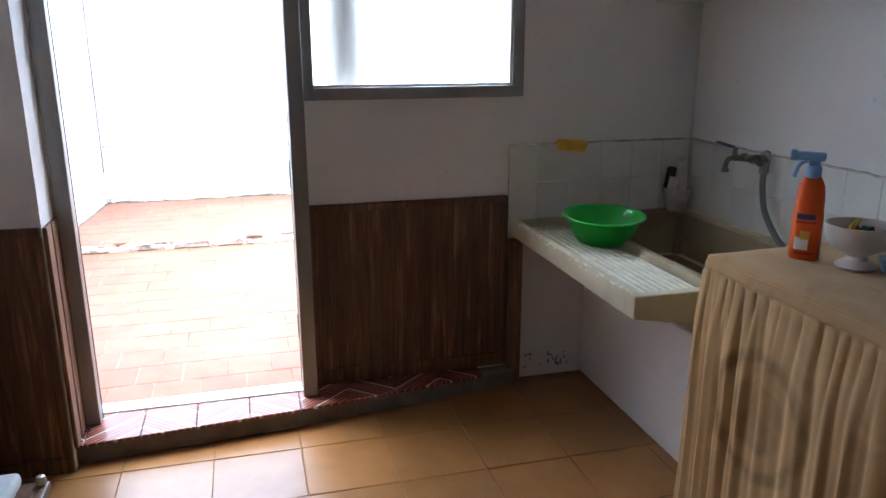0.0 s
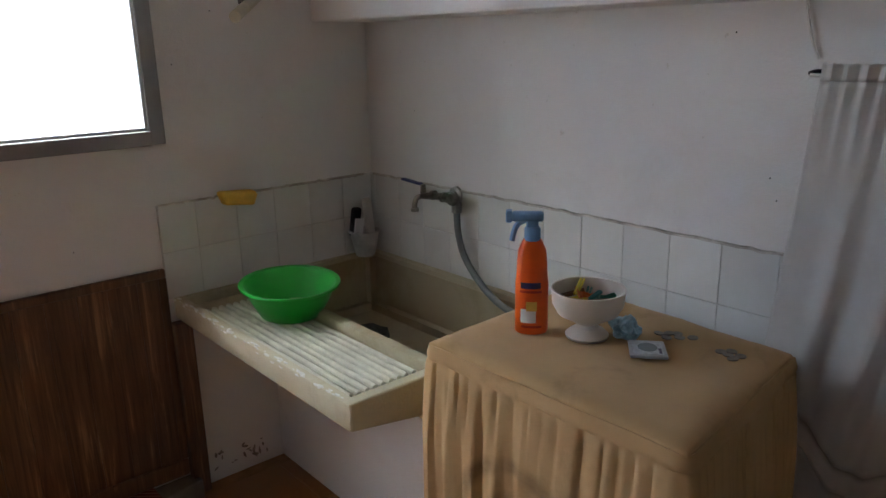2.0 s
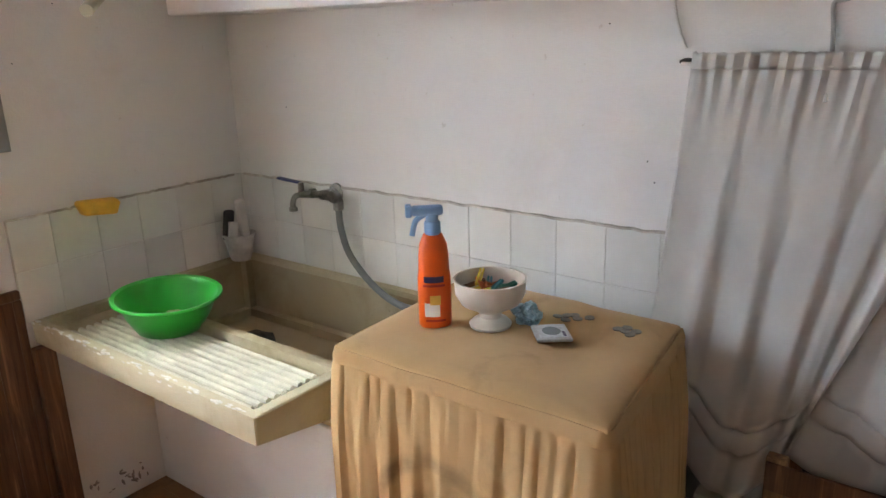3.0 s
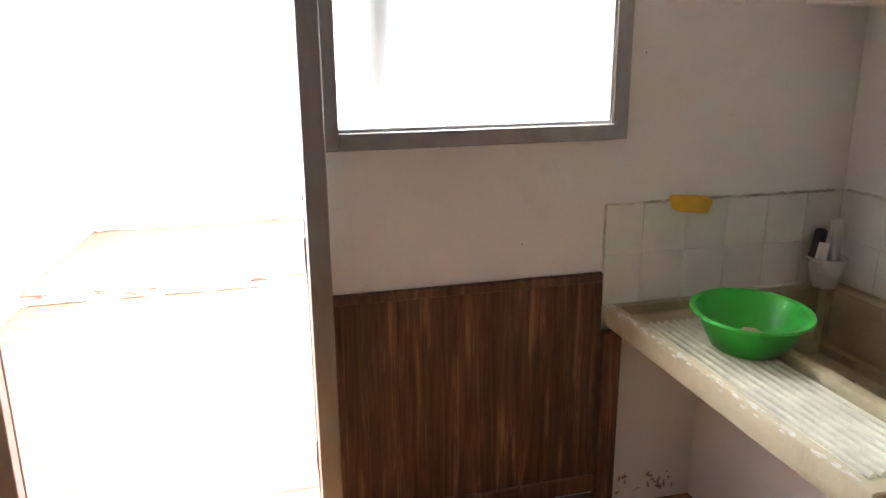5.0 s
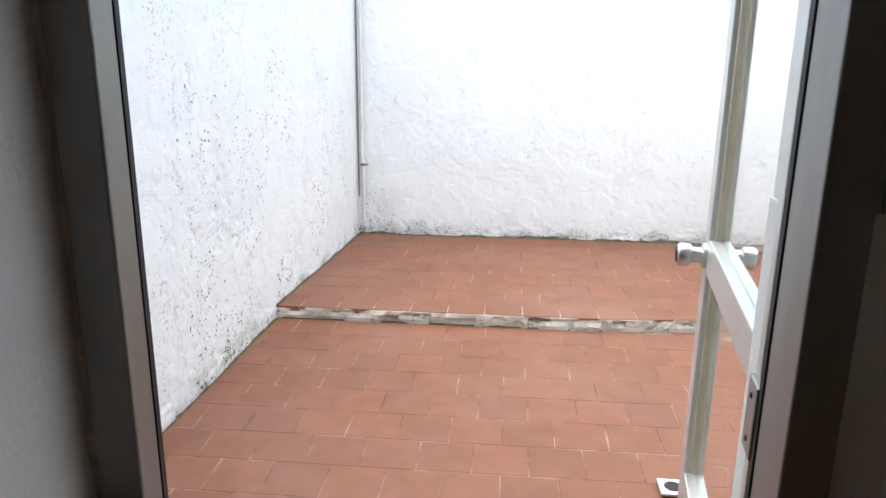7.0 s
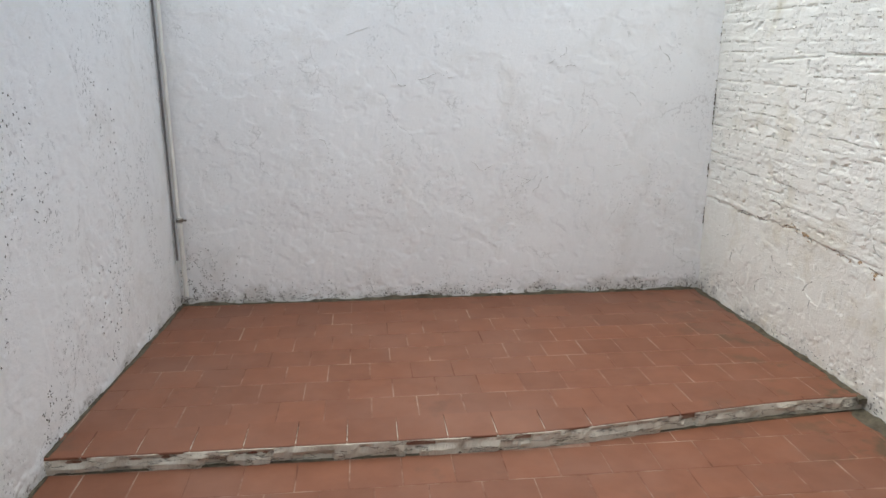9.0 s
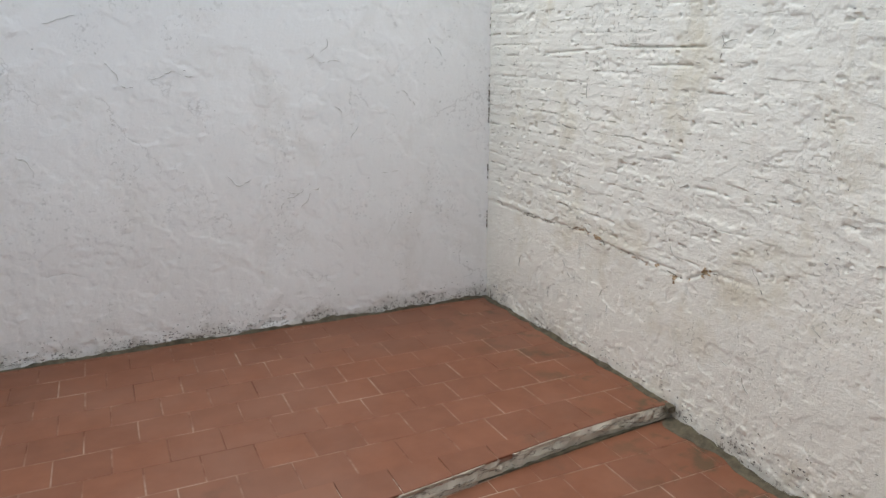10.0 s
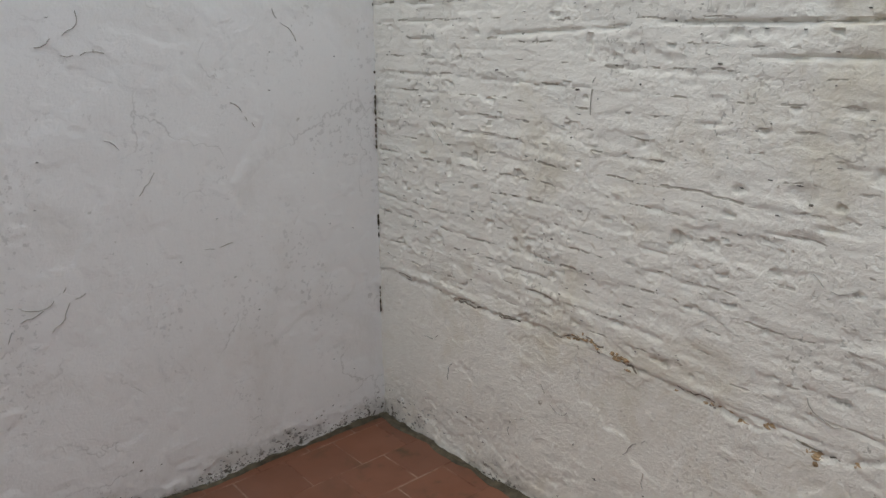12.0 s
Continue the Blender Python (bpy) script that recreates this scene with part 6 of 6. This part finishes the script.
def place(parent, x, y, z, mesh):
    ob = new("tile", mesh)
    ob.parent = parent
    ob.matrix_parent_inverse = Matrix.Translation(parent.location).inverted()
    ob.location = (x + random.uniform(-0.001, 0.001), y + random.uniform(-0.001, 0.001), z + random.uniform(-0.0006, 0.0006))
    tip = -0.031 if parent is platform else 0.0
    ob.rotation_euler = (tip + random.uniform(-0.003, 0.003), random.uniform(-0.003, 0.003), random.uniform(-0.006, 0.006))


for r in range(14):
    y = 2.625 - P * r
    shift = (0.5 if r % 2 else 0.0) * P + 0.02 * noise.noise((r * 1.7, 2, 3))
    for k in range(19):
        x = -0.49 + shift + P * k
        if y < 0.07 or x < -0.56 or x > 3.08 or (abs(x - 1.440) < 0.02 and y < 0.30):
            continue
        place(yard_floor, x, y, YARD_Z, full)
# filler row along the foot of the step where it swings away
for k in range(8):
    x0, x1 = 1.55 + 0.178 * k, 1.55 + 0.178 * (k + 1) - 0.0025
    if step_y(x0) - 2.725 > 0.012:
        part("tile", prism([(x0, 2.7245), (x1, 2.7245), (x1, step_y(x1) - 0.004), (x0, step_y(x0) - 0.004)], YARD_Z - 0.012, YARD_Z, bevel=0.002), TERRA, yard_floor)
for r in range(9):
    y = 3.020 + P * r
    shift = (0.5 if r % 2 else 0.0) * P + 0.03 * noise.noise((r * 2.7, 5, 3))
    for k in range(19):
        x = -0.40 + shift + P * k
        if x > 3.08 or x < -0.44 or y > 4.60:
            continue
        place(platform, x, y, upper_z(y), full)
for k in range(18):
    x0, x1 = -0.40 + P * k, -0.40 + P * (k + 1) - 0.0025
    part("tile", prism([(x0, step_y(x0) + 0.006), (x1, step_y(x1) + 0.006), (x1, 2.9205), (x0, 2.9205)], upper_z(2.8) - 0.010, upper_z(2.8) + 0.001, bevel=0.002), TERRA, platform)

Q = 0.306
roomt = tile_mesh(Q - 0.002, Q - 0.002, 0.012, FLOOR_TILE)
for i in range(10):
    for j in range(15):
        x, y = 0.540 + Q * (i - 1) - Q / 2, -0.36 + Q - Q / 2 - Q * j
        place(floor, x, y, 0.0, roomt)
